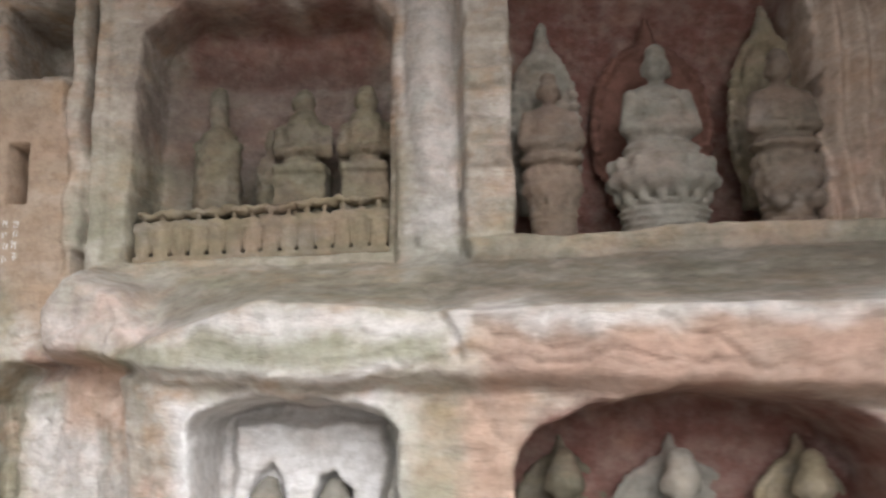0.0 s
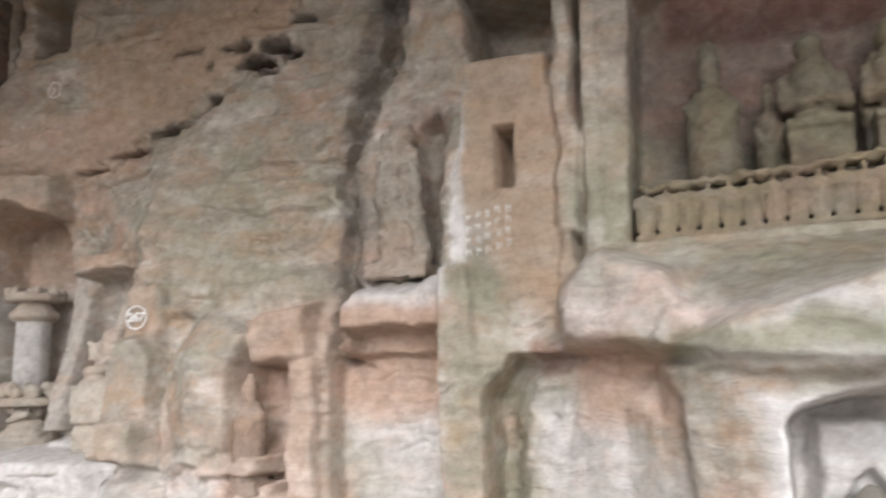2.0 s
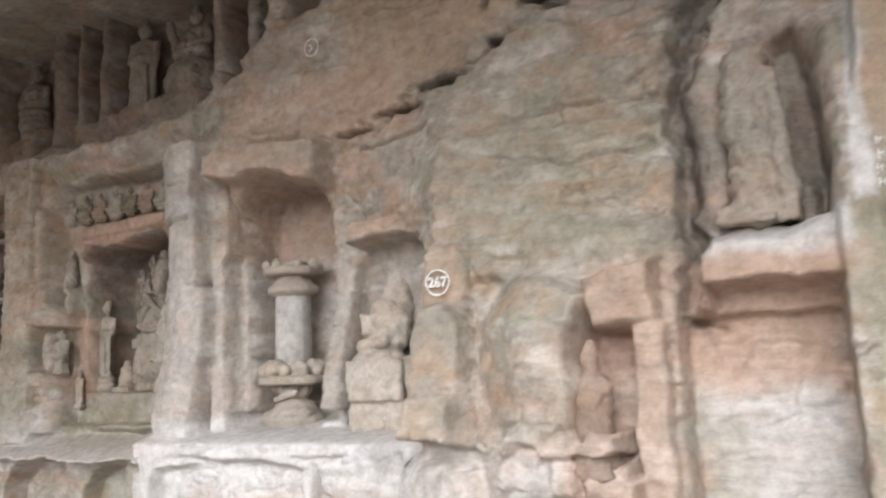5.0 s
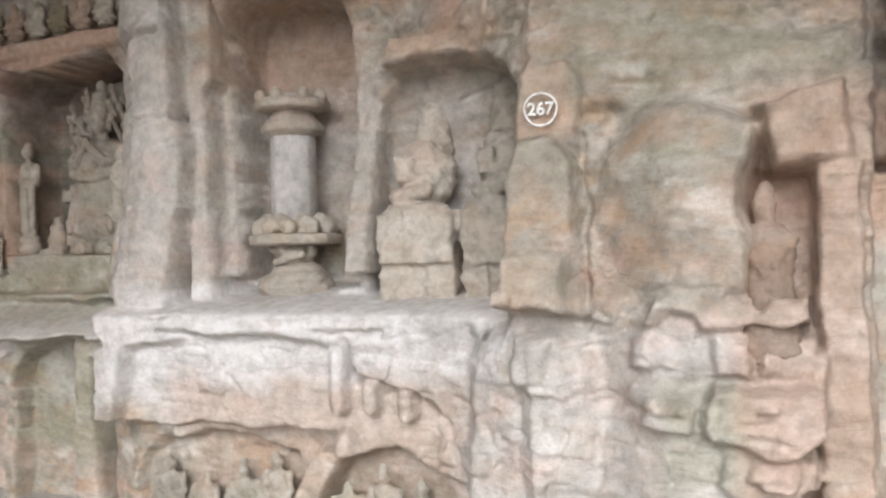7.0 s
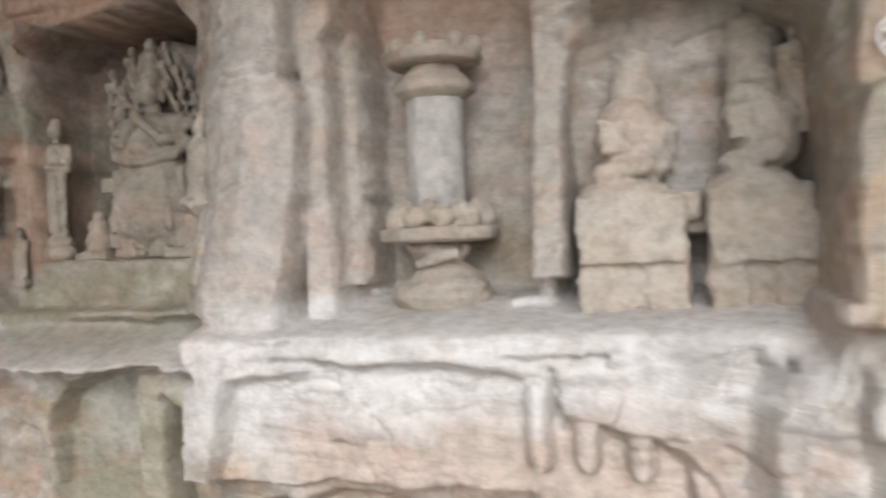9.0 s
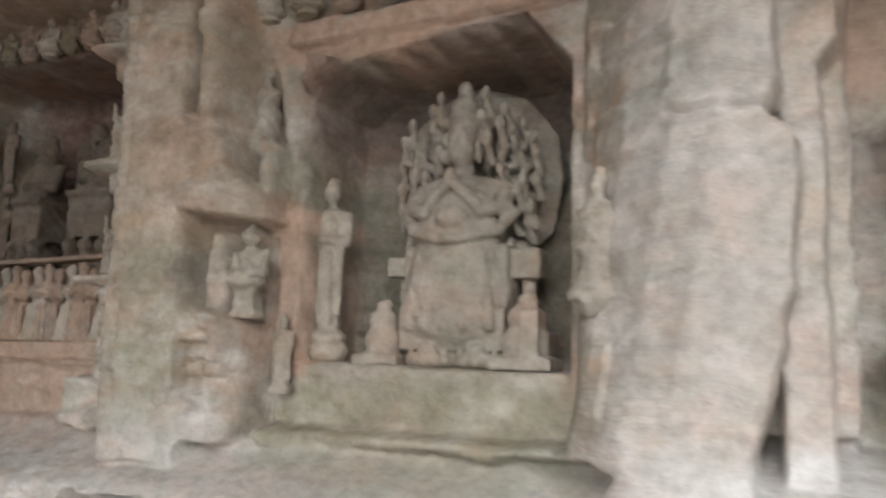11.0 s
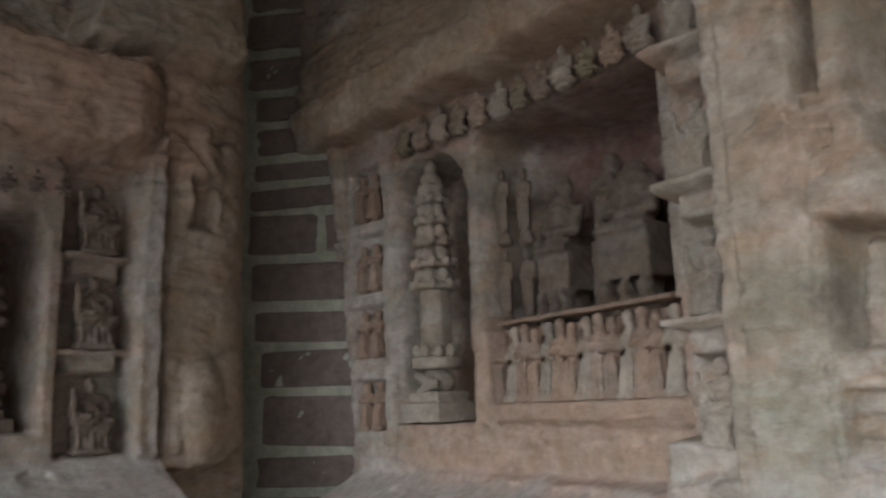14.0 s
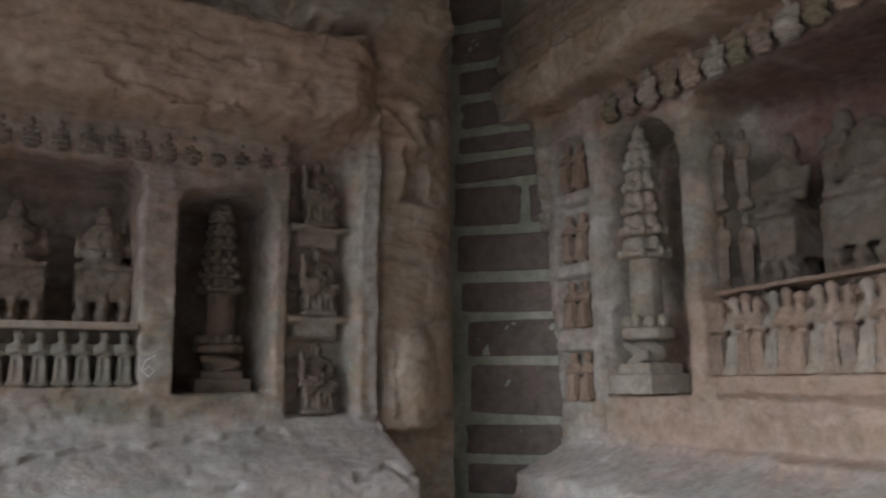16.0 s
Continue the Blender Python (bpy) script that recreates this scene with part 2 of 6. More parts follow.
        sides = np.array([[edge[i], base + i, base + (i + 1) % k, edge[(i + 1) % k]] for i in range(k)])
        quads = np.concatenate([quads, sides])
        me = bpy.data.meshes.new(name)
        verts = np.concatenate([front, rim])
        me.vertices.add(len(verts))
        me.vertices.foreach_set("co", verts.astype(np.float32).ravel())
        total = len(quads) * 4 + k
        me.loops.add(total)
        me.loops.foreach_set("vertex_index", np.concatenate([quads.ravel(), base + np.arange(k)[::-1]]).astype(np.int32))
        me.polygons.add(len(quads) + 1)
        me.polygons.foreach_set("loop_start", np.arange(0, len(quads) * 4 + 1, 4, dtype=np.int32))
        me.update(calc_edges=True)
        me.polygons.foreach_set("use_smooth", np.ones(len(quads) + 1, bool))
        for key, v in self.stains.items():
            at = me.attributes.new(key, "FLOAT", "POINT")
            at.data.foreach_set("value", np.concatenate([v.ravel(), np.zeros(k)]).astype(np.float32))
        me.materials.append(material)
        return new(name, me)


def rect(a0, z0, a1, z1):
    return [(a0, z0), (a1, z0), (a1, z1), (a0, z1)]


def arch(a0, z0, a1, z1, rise, steps=7):
    """An opening with a rounded head of that rise."""
    mid, half = (a0 + a1) / 2, (a1 - a0) / 2
    return [(a0, z0), (a1, z0)] + [(mid + half * math.cos(math.pi * i / steps), z1 - rise + rise * math.sin(math.pi * i / steps)) for i in range(steps + 1)]


def chamfered(a0, z0, a1, z1, c):
    return [(a0, z0), (a1, z0), (a1, z1 - c), (a1 - c, z1), (a0 + c, z1), (a0, z1 - c)]


def along(xs, ys):
    return lambda a, z: np.interp(a, xs, ys) + 0 * z


# ---- the main cliff face ----
PLAN_X = [-11.7, -11.2, -10.2, -9.9, -9.2, -8.7, -8.3, -8.0, -7.9, -6.8, -6.5, -6.2, -5.9, -5.0, -4.5, -4.2, -3.8, -3.2, -2.8, -2.3, -1.7, -0.4, 0.4, 2.4]
PLAN_LOW = [5.35, 5.35, 5.4, 5.3, 5.1, 4.95, 4.85, 4.9, 4.95, 4.8, 4.6, 4.55, 4.6, 4.57, 4.4, 4.0, 4.1, 4.05, 4.2, 3.85, 3.75, 3.1, 2.9, 2.4]
PLAN_MID = [5.5, 5.5, 5.58, 5.55, 5.4, 5.05, 4.85, 5.1, 5.13, 4.95, 4.7, 4.6, 4.8, 4.78, 4.45, 4.15, 4.2, 4.2, 4.15, 3.87, 3.8, 3.78, 3.55, 3.0]
PLAN_HIGH = [5.3, 5.3, 5.35, 5.35, 5.3, 5.1, 5.0, 5.15, 5.15, 4.95, 4.8, 4.6, 4.5, 4.52, 4.5, 4.48, 4.48, 4.45, 4.35, 4.25, 4.0, 3.9, 3.6, 3.1]
cliff = Sheet(-11.7, 2.4, -0.1, 4.7, 0.0105)
a, z = cliff.a, cliff.z
low, mid, high = (np.interp(a, PLAN_X, p) for p in (PLAN_LOW, PLAN_MID, PLAN_HIGH))
up1, up2 = ease(z, 1.2, 2.0), ease(z, 2.3, 3.3)
cliff.d = (low * (1 - up1) + mid * up1) * (1 - up2) + high * up2
cliff.roughen()

# right end: ledge and brow under the two upper niches
BROW = along([-1.75, -1.4, -1.1, -0.6, 0.0, 0.5, 2.4], [3.62, 3.42, 3.12, 2.88, 2.74, 2.5, 2.0])
WALL = along([-1.75, -0.4, 0.4, 2.4], [3.78, 3.66, 3.48, 2.95])
BROW_FOOT = along([-1.75, -1.3, -1.0, 0.0, 2.4], [1.72, 1.68, 1.58, 1.55, 1.5])
BROW_TOP = along([-1.75, -1.3, -1.0, -0.65, 0.0, 2.4], [1.9, 1.68, 1.76, 1.85, 1.79, 1.74])


def ledge(a, z):
    t = np.clip((z - BROW_TOP(a, z)) / (2.08 - BROW_TOP(a, z)), 0, 1) ** 0.75
    wave = 0.05 * fbm(a * 2, z * 3, 3, 71)
    return BROW(a, z) * (1 - t) + WALL(a, z) * t + wave


def under_brow(a, z):
    return BROW(a, z) + 0.12 + 0.06 * fbm(a * 3, z * 3, 3, 72)


cliff.lay(rect(-1.34, -0.2, 2.6, 1.62), under_brow, 0.08, 0.02)
cliff.lay([(-1.72, 1.7), (-1.4, 1.68), (-1.15, 1.6), (-0.6, 1.56), (0.06, 1.555), (1.3, 1.5), (2.6, 1.48), (2.6, 2.09), (-1.62, 2.09), (-1.75, 1.9)], ledge, 0.09, 0.014)
cliff.groove([(-0.05, 1.92), (0.0, 1.8), (0.08, 1.62)], 0.02, 0.03)
cliff.groove([(-0.6, 1.62), (0.3, 1.64), (1.2, 1.56)], 0.012, 0.015, 0.04)
cliff.groove([(0.1, 1.7), (0.7, 1.68), (1.3, 1.7)], 0.012, 0.012, 0.05)
cliff.groove([(-1.0, 1.93), (-0.2, 1.95), (1.5, 1.93)], 0.02, 0.025)

# first framed niche
cliff.build(rect(-1.64, 2.07, -0.13, 3.62), 3.78, 0.03, 0.006)
cliff.lay(chamfered(-1.56, 2.1, -0.2, 3.55, 0.1), 3.80, 0.02, 0.004)
cliff.cut([(-1.46, 2.14), (-0.25, 2.17), (-0.22, 3.3), (-0.32, 3.42), (-1.2, 3.4), (-1.4, 3.24)], lambda a, z: 4.33 - 0.12 * ((a + 0.8) / 0.55) ** 2 - 0.15 * ease(z, 3.1, 3.4), 0.02, 0.004)
cliff.groove([(-1.68, 2.1), (-1.66, 3.0), (-1.64, 3.6)], 0.035, 0.12)
cliff.stain("pigment", chamfered(-1.38, 2.6, -0.24, 3.45, 0.1), 0.55, 0.3)
cliff.stain("pigment", rect(-1.3, 3.1, -0.3, 3.45), 0.9, 0.15)
# Niche shade put into the colour, on top of smoke-darkened stone.
cliff.stain("soot_shade", chamfered(-1.42, 2.2, -0.26, 3.25, 0.1), 0.45, 0.15)
cliff.stain("algae", rect(-1.64, 2.05, -0.13, 2.7), 0.5, 0.3)
cliff.stain("algae", rect(-1.6, 2.05, -0.2, 2.5), 0.4, 0.2)
cliff.stain("algae", rect(-1.5, 1.62, 0.0, 1.73), 0.75, 0.08)
cliff.stain("algae", rect(-1.2, 1.84, 2.2, 2.22), 0.4, 0.12)

# rounded post and stepped jamb between the niches
cliff.build(rect(-0.15, 2.06, 0.1, 3.8), lambda a, z: 3.66 + 0.1 * ((a + 0.025) / 0.125) ** 2 + 0.02 * fbm(a * 8, z * 8, 3, 73), 0.02, 0.01)
cliff.build(rect(0.1, 2.08, 0.34, 3.8), 3.56, 0.02, 0.008)
for zz in (2.5, 2.62, 2.86, 3.12):
    cliff.swell(rect(0.13, zz, 0.31, zz + 0.09), 0.03, 0.03)
cliff.stain("lime", rect(-0.16, 2.0, 0.1, 3.8), 0.5, 0.1)
cliff.groove([(0.1, 2.1), (0.11, 3.8)], 0.02, 0.06, 0.006)

# second upper niche with three seated figures
cliff.cut(rect(0.34, 2.18, 1.73, 3.72), lambda a, z: 4.12 - 0.1 * ((a - 1.0) / 0.7) ** 2, 0.03, 0.01)
cliff.lay([(1.72, 2.15), (2.6, 2.15), (2.6, 3.8), (1.7, 3.8), (1.68, 3.3), (1.74, 2.9), (1.7, 2.5)], lambda a, z: 3.6 - 0.35 * (a - 1.7) + 0.025 * np.sin(a * 62 + 4 * fbm(a, z * 2, 2, 76)) + 0.06 * fbm(a * 5, z * 5, 3, 74), 0.04, 0.02)
cliff.stain("rose", rect(1.7, 2.2, 2.4, 3.8), 0.45, 0.08)
cliff.lay(rect(0.12, 2.06, 2.6, 2.17), along([0.1, 2.4], [3.5, 3.05]), 0.03, 0.01)
cliff.stain("pigment", rect(0.36, 2.2, 1.68, 3.8), 0.95, 0.06)
cliff.stain("rose", rect(0.1, 1.5, 2.4, 1.72), 0.55, 0.1)
cliff.stain("pigment", rect(0.15, 1.5, 2.4, 1.7), 0.6, 0.1)
# Darker strips along the ledge and the right end of the brow.
cliff.stain("soot_shade", rect(0.0, 1.8, 2.4, 2.08), 0.5, 0.1)
cliff.stain("soot_shade", rect(0.7, 1.78, 2.4, 2.1), 0.62, 0.2)
cliff.stain("soot_shade", rect(1.2, 1.5, 2.4, 1.8), 0.3, 0.1)
cliff.stain("algae", rect(-0.3, 1.8, 2.4, 2.2), 0.4, 0.1)
cliff.stain("lime", [(-1.75, 1.66), (-1.1, 1.75), (-0.6, 1.83), (0.2, 1.8), (2.0, 1.72), (2.0, 1.78), (0.0, 1.86), (-0.7, 1.9), (-1.4, 1.85), (-1.75, 2.03)], 0.3, 0.08)

# low niches under the brow
cliff.cut(arch(-0.95, -0.2, -0.17, 1.5, 0.1), along([-1, 0], [3.62, 3.36]), 0.05, 0.02)
cliff.lay(rect(-0.87, -0.2, -0.22, 1.4), along([-1, 0], [3.5, 3.25]), 0.05, 0.03)
for x in (-0.71, -0.44):
    cliff.cut([(x - 0.06, -0.2), (x - 0.07, 1.1), (x - 0.04, 1.2), (x + 0.02, 1.23), (x + 0.08, 1.16), (x + 0.07, -0.2)], 3.5, 0.03, 0.025)
# Lime bloom, made stronger to brighten the low niche in place of light.
cliff.stain("lime", rect(-1.05, -0.2, -0.1, 1.5), 0.95, 0.12)
cliff.cut(arch(0.24, -0.2, 1.36, 1.52, 0.25), along([0, 1.5], [3.24, 2.88]), 0.04, 0.015)
cliff.stain("pigment", arch(0.24, -0.2, 1.36, 1.55, 0.2), 0.95, 0.06)
cliff.stain("rose", rect(0.05, -0.2, 0.25, 1.5), 0.9, 0.08)
cliff.stain("algae", rect(-0.2, 0.6, 0.06, 1.5), 0.5, 0.1)

cliff.stain("lime", rect(-0.9, 0.6, -0.2, 1.42), 1.0, 0.08)
# Pale crest: lime plus the brow's lit face put into the colour.
cliff.stain("lime", [(-1.4, 1.64), (-1.05, 1.74), (-0.65, 1.85), (0.0, 1.79), (2.3, 1.74), (2.3, 1.69), (0.1, 1.72), (-0.2, 1.57), (-1.15, 1.6)], 0.6, 0.05)
cliff.stain("algae", [(-1.2, 1.62), (-0.75, 1.72), (-0.3, 1.74), (-0.2, 1.63), (-0.7, 1.6)], 0.55, 0.08)
cliff.stain("soot_shade", [(-1.4, 1.95), (-1.0, 1.82), (-0.65, 1.9), (0.0, 1.84), (2.3, 1.79), (2.3, 1.92), (-0.2, 1.97), (-1.3, 2.0)], 0.3, 0.06)
cliff.lump(-0.1, 1.8, 0.1, 0.06, -0.05, 1.0)
# nose of the ledge, flat tool-dressed face with slot, and socket above it
cliff.build([(-1.76, 1.92), (-1.66, 1.7), (-1.36, 1.68), (-1.2, 1.75), (-1.3, 1.95), (-1.56, 2.07), (-1.62, 2.05)], along([-1.75, -1.2], [3.56, 3.3]), 0.13, 0.012)
cliff.stain("lime", [(-1.76, 1.92), (-1.66, 1.68), (-1.1, 1.72), (-0.95, 1.84), (-1.0, 1.98), (-1.6, 2.07)], 0.25, 0.1)
cliff.lay([(-2.21, 3.06), (-1.8, 3.07), (-1.74, 2.5), (-1.75, 2.2), (-1.8, 1.75), (-2.28, 1.5), (-2.26, 2.1)], 3.86, 0.04, 0.008)
cliff.stain("ochre", [(-2.18, 3.05), (-1.79, 3.06), (-1.72, 2.4), (-1.72, 1.75), (-2.0, 2.0), (-2.2, 2.4)], 0.7, 0.1)
cliff.stain("ochre", [(-1.86, 3.06), (-1.78, 3.06), (-1.77, 2.8), (-1.85, 2.85)], 1.0, 0.05)
cliff.cut(rect(-2.05, 2.44, -1.97, 2.72), 4.15, 0.015, 0.003)
cliff.cut([(-2.19, 3.1), (-1.82, 3.12), (-1.8, 3.6), (-2.3, 3.6), (-2.27, 3.3)], 4.75, 0.03, 0.012)
cliff.lay(rect(-2.16, 3.14, -1.9, 3.26), 4.35, 0.02)
cliff.stain("lime", [(-2.27, 2.1), (-2.2, 2.1), (-2.2, 3.1), (-2.25, 3.1)], 0.9, 0.03, 0.012)
cliff.stain("algae", rect(-2.28, 0.0, -1.95, 2.1), 0.4, 0.1)
cliff.stain("soot_shade", rect(-2.25, 3.06, -1.85, 3.16), 0.5, 0.06)
cliff.stain("soot_shade", [(-2.24, 3.1), (-1.8, 3.1), (-1.74, 2.2), (-1.8, 1.8), (-2.2, 2.0)], 0.22, 0.15)
cliff.lay(rect(-1.76, 2.2, -1.66, 3.6), 3.8, 0.04, 0.02)

# walled-up arch with a worn lump of rock
cliff.cut([(-2.15, -0.2), (-2.12, 1.5), (-2.0, 1.68), (-1.47, 1.67), (-1.28, 1.48), (-1.2, -0.2)], along([-2.15, -1.95, -1.7, -1.45, -1.2], [4.16, 4.08, 3.92, 3.7, 3.38]), 0.03, 0.012)
cliff.lay([(-2.03, -0.2), (-2.01, 1.4), (-1.93, 1.57), (-1.8, 1.63), (-1.66, 1.61), (-1.5, 1.54), (-1.36, 1.36), (-1.25, -0.2)], lambda a, z: np.interp(a, [-2.05, -1.75, -1.5, -1.25], [3.98, 3.88, 3.74, 3.46]) + 0.07 * fbm(a * 4, z * 3, 3, 75), 0.09, 0.03)
cliff.stain("lime", [(-2.0, 0.8), (-1.95, 1.5), (-1.7, 1.5), (-1.3, 1.2), (-1.3, 0.6)], 0.55, 0.2)
cliff.stain("rose", rect(-1.7, 1.35, -1.3, 1.7), 0.8, 0.12)
cliff.stain("ochre", rect(-1.6, 0.4, -1.2, 1.05), 0.6, 0.12)
cliff.stain("pigment", [(-1.9, 1.6), (-1.45, 1.62), (-1.3, 1.5), (-1.4, 1.72), (-1.9, 1.74)], 0.5, 0.05)

# worn standing relief with its shelf, and the plain panel below
cliff.cut([(-2.8, 2.1), (-2.4, 2.1), (-2.36, 2.5), (-2.42, 2.95), (-2.6, 3.05), (-2.78, 2.9)], 4.3, 0.16, 0.03)
cliff.cut([(-2.56, 2.1), (-2.39, 2.1), (-2.35, 2.4), (-2.4, 2.7), (-2.46, 2.95), (-2.56, 2.9)], 4.42, 0.06, 0.02)
# Shading at the recess's right side, painted as a dark strip.
cliff.stain("soot_shade", [(-2.54, 2.12), (-2.4, 2.1), (-2.4, 2.6), (-2.5, 2.95)], 0.35, 0.06)
cliff.lump(-2.47, 2.2, 0.07, 0.12, 0.12)
cliff.build([(-2.9, 1.74), (-2.32, 1.78), (-2.28, 2.08), (-2.86, 2.05)], lambda a, z: 3.95 + 0.5 * ease(z, 1.98, 2.16), 0.03, 0.012)
cliff.cut(rect(-2.86, 1.68, -2.33, 1.83), 4.2, 0.04, 0.015)
cliff.lay(rect(-3.0, -0.2, -2.34, 1.72), lambda a, z: 4.3 + 0.02 * fbm(a * 3, z * 4, 3, 77), 0.035, 0.01)
cliff.stain("rose", rect(-3.0, 1.4, -2.36, 1.95), 0.8, 0.12)
cliff.stain("lime", rect(-2.95, 0.4, -2.4, 1.45), 0.6, 0.2)
cliff.stain("lime", rect(-2.9, 1.93, -2.3, 2.1), 0.75, 0.07)
cliff.stain("algae", rect(-2.98, 0.9, -2.75, 1.3), 0.3, 0.1)
cliff.build([(-2.33, -0.2), (-2.12, -0.2), (-2.12, 1.4), (-2.2, 2.08), (-2.34, 2.08)], 3.82, 0.04, 0.02)

# dark seeping cleft
cliff.groove([(-2.93, 1.7), (-2.93, 2.1), (-2.97, 2.7), (-2.92, 3.1), (-2.78, 3.35), (-2.7, 3.8)], 0.08, 0.13, 0.05)
cliff.stain("soot_shade", [(-3.0, 1.75), (-2.9, 1.75), (-2.86, 2.4), (-2.85, 3.0), (-2.66, 3.35), (-2.6, 4.0), (-2.85, 4.0), (-3.05, 3.0), (-3.02, 2.4)], 0.75, 0.16)

# bare rock, with weathered pits along a bed
cliff.groove([(-4.9, 2.98), (-4.6, 3.1), (-4.2, 3.2), (-3.9, 3.35), (-3.5, 3.5)], 0.035, 0.045, 0.07)
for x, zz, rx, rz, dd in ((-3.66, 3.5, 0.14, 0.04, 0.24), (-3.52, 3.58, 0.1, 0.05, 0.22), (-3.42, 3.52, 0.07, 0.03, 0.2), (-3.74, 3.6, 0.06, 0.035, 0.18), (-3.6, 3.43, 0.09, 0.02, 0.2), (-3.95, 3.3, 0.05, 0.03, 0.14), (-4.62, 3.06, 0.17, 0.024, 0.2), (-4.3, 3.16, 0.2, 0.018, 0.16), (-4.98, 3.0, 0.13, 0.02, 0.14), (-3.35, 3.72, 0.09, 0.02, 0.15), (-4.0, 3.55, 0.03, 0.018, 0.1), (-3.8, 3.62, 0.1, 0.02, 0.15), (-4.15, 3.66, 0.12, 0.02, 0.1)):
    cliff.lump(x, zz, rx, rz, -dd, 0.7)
    # Each hollow is painted dark, standing in for the shade inside it.
    cliff.stain("soot_shade", arch(x - rx, zz - rz, x + rx, zz + rz, rz), 0.9, 0.06, 0.03)
cliff.groove([(-4.95, 2.9), (-4.75, 2.88), (-4.4, 2.9)], 0.02, 0.05)
cliff.groove([(-4.0, 2.6), (-3.5, 2.5), (-3.1, 2.55)], 0.02, 0.03)
cliff.groove([(-4.3, 2.75), (-3.6, 2.85), (-3.1, 2.8)], 0.02, 0.03)
cliff.stain("ochre", [(-5.0, 3.05), (-4.3, 3.2), (-3.5, 3.6), (-3.4, 4.0), (-5.0, 3.9)], 0.6, 0.25)
cliff.stain("rose", [(-6.0, 2.9), (-4.5, 2.95), (-4.7, 3.4), (-6.0, 3.4)], 0.55, 0.2)
cliff.stain("algae", rect(-4.2, 2.0, -3.1, 3.0), 0.28, 0.4)

# small niche with a leaning figure, rubble and pink jamb
cliff.build([(-3.75, 1.93), (-3.4, 1.97), (-3.1, 2.0), (-3.05, 2.2), (-3.7, 2.2)], 4.14, 0.16, 0.03)
cliff.build([(-3.33, 1.66), (-3.1, 1.7), (-3.08, 1.98), (-3.4, 1.92)], lambda a, z: 3.9 + 0.12 * ease(a, -3.3, -3.1), 0.05, 0.02)
cliff.lay([(-3.97, -0.2), (-3.28, -0.2), (-3.26, 0.7), (-3.17, 0.86), (-3.2, 1.02), (-3.4, 1.1), (-3.42, 1.68), (-3.37, 1.86), (-3.6, 1.97), (-3.9, 1.95), (-4.0, 1.3)], lambda a, z: 4.12 - 0.26 * ease(a, -4.02, -3.6) + 0.2 * ease(z, 1.7, 2.0) + 0.05 * fbm(a * 4, z * 4, 3, 68), 0.1, 0.02)
cliff.cut([(-3.44, 1.04), (-3.19, 1.04), (-3.19, 1.66), (-3.38, 1.67)], 4.2, 0.025, 0.01)
cliff.build([(-3.45, 0.93), (-3.19, 0.93), (-3.19, 1.05), (-3.45, 1.07)], 3.9, 0.03, 0.01)
cliff.cut([(-3.28, 0.2), (-3.19, 0.2), (-3.19, 0.84), (-3.27, 0.72)], 4.2, 0.03, 0.01)
cliff.build([(-3.2, -0.2), (-3.03, -0.2), (-3.05, 1.7), (-3.2, 1.7)], 4.03, 0.025, 0.012)
cliff.stain("rose", [(-3.5, 0.3), (-3.0, 0.0), (-3.02, 2.0), (-3.4, 2.0)], 0.6, 0.12)
cliff.stain("pigment", rect(-3.4, 1.5, -3.18, 1.68), 0.4, 0.05)
for k in range(14):
    x, zz = -3.75 + 0.45 * random.random(), 0.55 + 0.72 * random.random()
    w, h = 0.05 + 0.08 * random.random(), 0.025 + 0.04 * random.random()
    cliff.swell([(x - w, zz - h), (x + w * 0.8, zz - h * 1.2), (x + w, zz + h), (x - w * 0.7, zz + h * 0.8)], 0.03 + 0.05 * random.random(), 0.025, 0.012)
cliff.cut([(-3.74, 0.9), (-3.25, 0.9), (-3.22, 1.25), (-3.7, 1.26)], 3.93, 0.08, 0.03)
for pts, out in (([(-3.74, 1.2), (-3.66, 1.28), (-3.4, 1.25), (-3.36, 1.16), (-3.56, 1.14), (-3.6, 1.19)], 4.05), ([(-3.42, 1.16), (-3.34, 1.27), (-3.22, 1.24), (-3.24, 1.14)], 4.02), ([(-3.73, 0.98), (-3.7, 1.15), (-3.58, 1.17), (-3.57, 1.02), (-3.64, 0.97)], 4.1), ([(-3.54, 0.97), (-3.53, 1.12), (-3.41, 1.13), (-3.4, 0.98)], 4.07), ([(-3.38, 1.0), (-3.38, 1.11), (-3.23, 1.12), (-3.22, 0.97)], 4.08), ([(-3.6, 0.86), (-3.56, 0.95), (-3.2, 0.94), (-3.18, 0.82), (-3.3, 0.74), (-3.58, 0.75)], 3.96), ([(-3.56, 0.62), (-3.52, 0.7), (-3.36, 0.71), (-3.34, 0.62), (-3.44, 0.57)], 4.02), ([(-3.34, 0.6), (-3.33, 0.72), (-3.22, 0.73), (-3.2, 0.6)], 4.05), ([(-3.74, 0.55), (-3.7, 0.68), (-3.58, 0.66), (-3.56, 0.52)], 4.06)):
    cliff.build(pts, lambda a, z, out=out: out - 0.19 + 0.06 * fbm(a * 6, z * 8, 3, 66), 0.035, 0.022)
cliff.stain("algae", rect(-3.75, 0.6, -3.4, 0.95), 0.5, 0.1)

# numbered pilaster with the worn slab under it
cliff.build([(-4.26, 1.85), (-4.02, 1.82), (-4.0, 2.1), (-4.06, 2.16), (-4.2, 2.16), (-4.25, 2.1)], 4.1, 0.03, 0.008)
cliff.build([(-4.3, 1.22), (-4.04, 1.2), (-4.02, 1.75), (-4.1, 1.84), (-4.24, 1.84), (-4.3, 1.7)], lambda a, z: 4.0 + 1.4 * (a + 4.16) ** 2 + 0.04 * fbm(a * 7, z * 6, 3, 78), 0.04, 0.012)
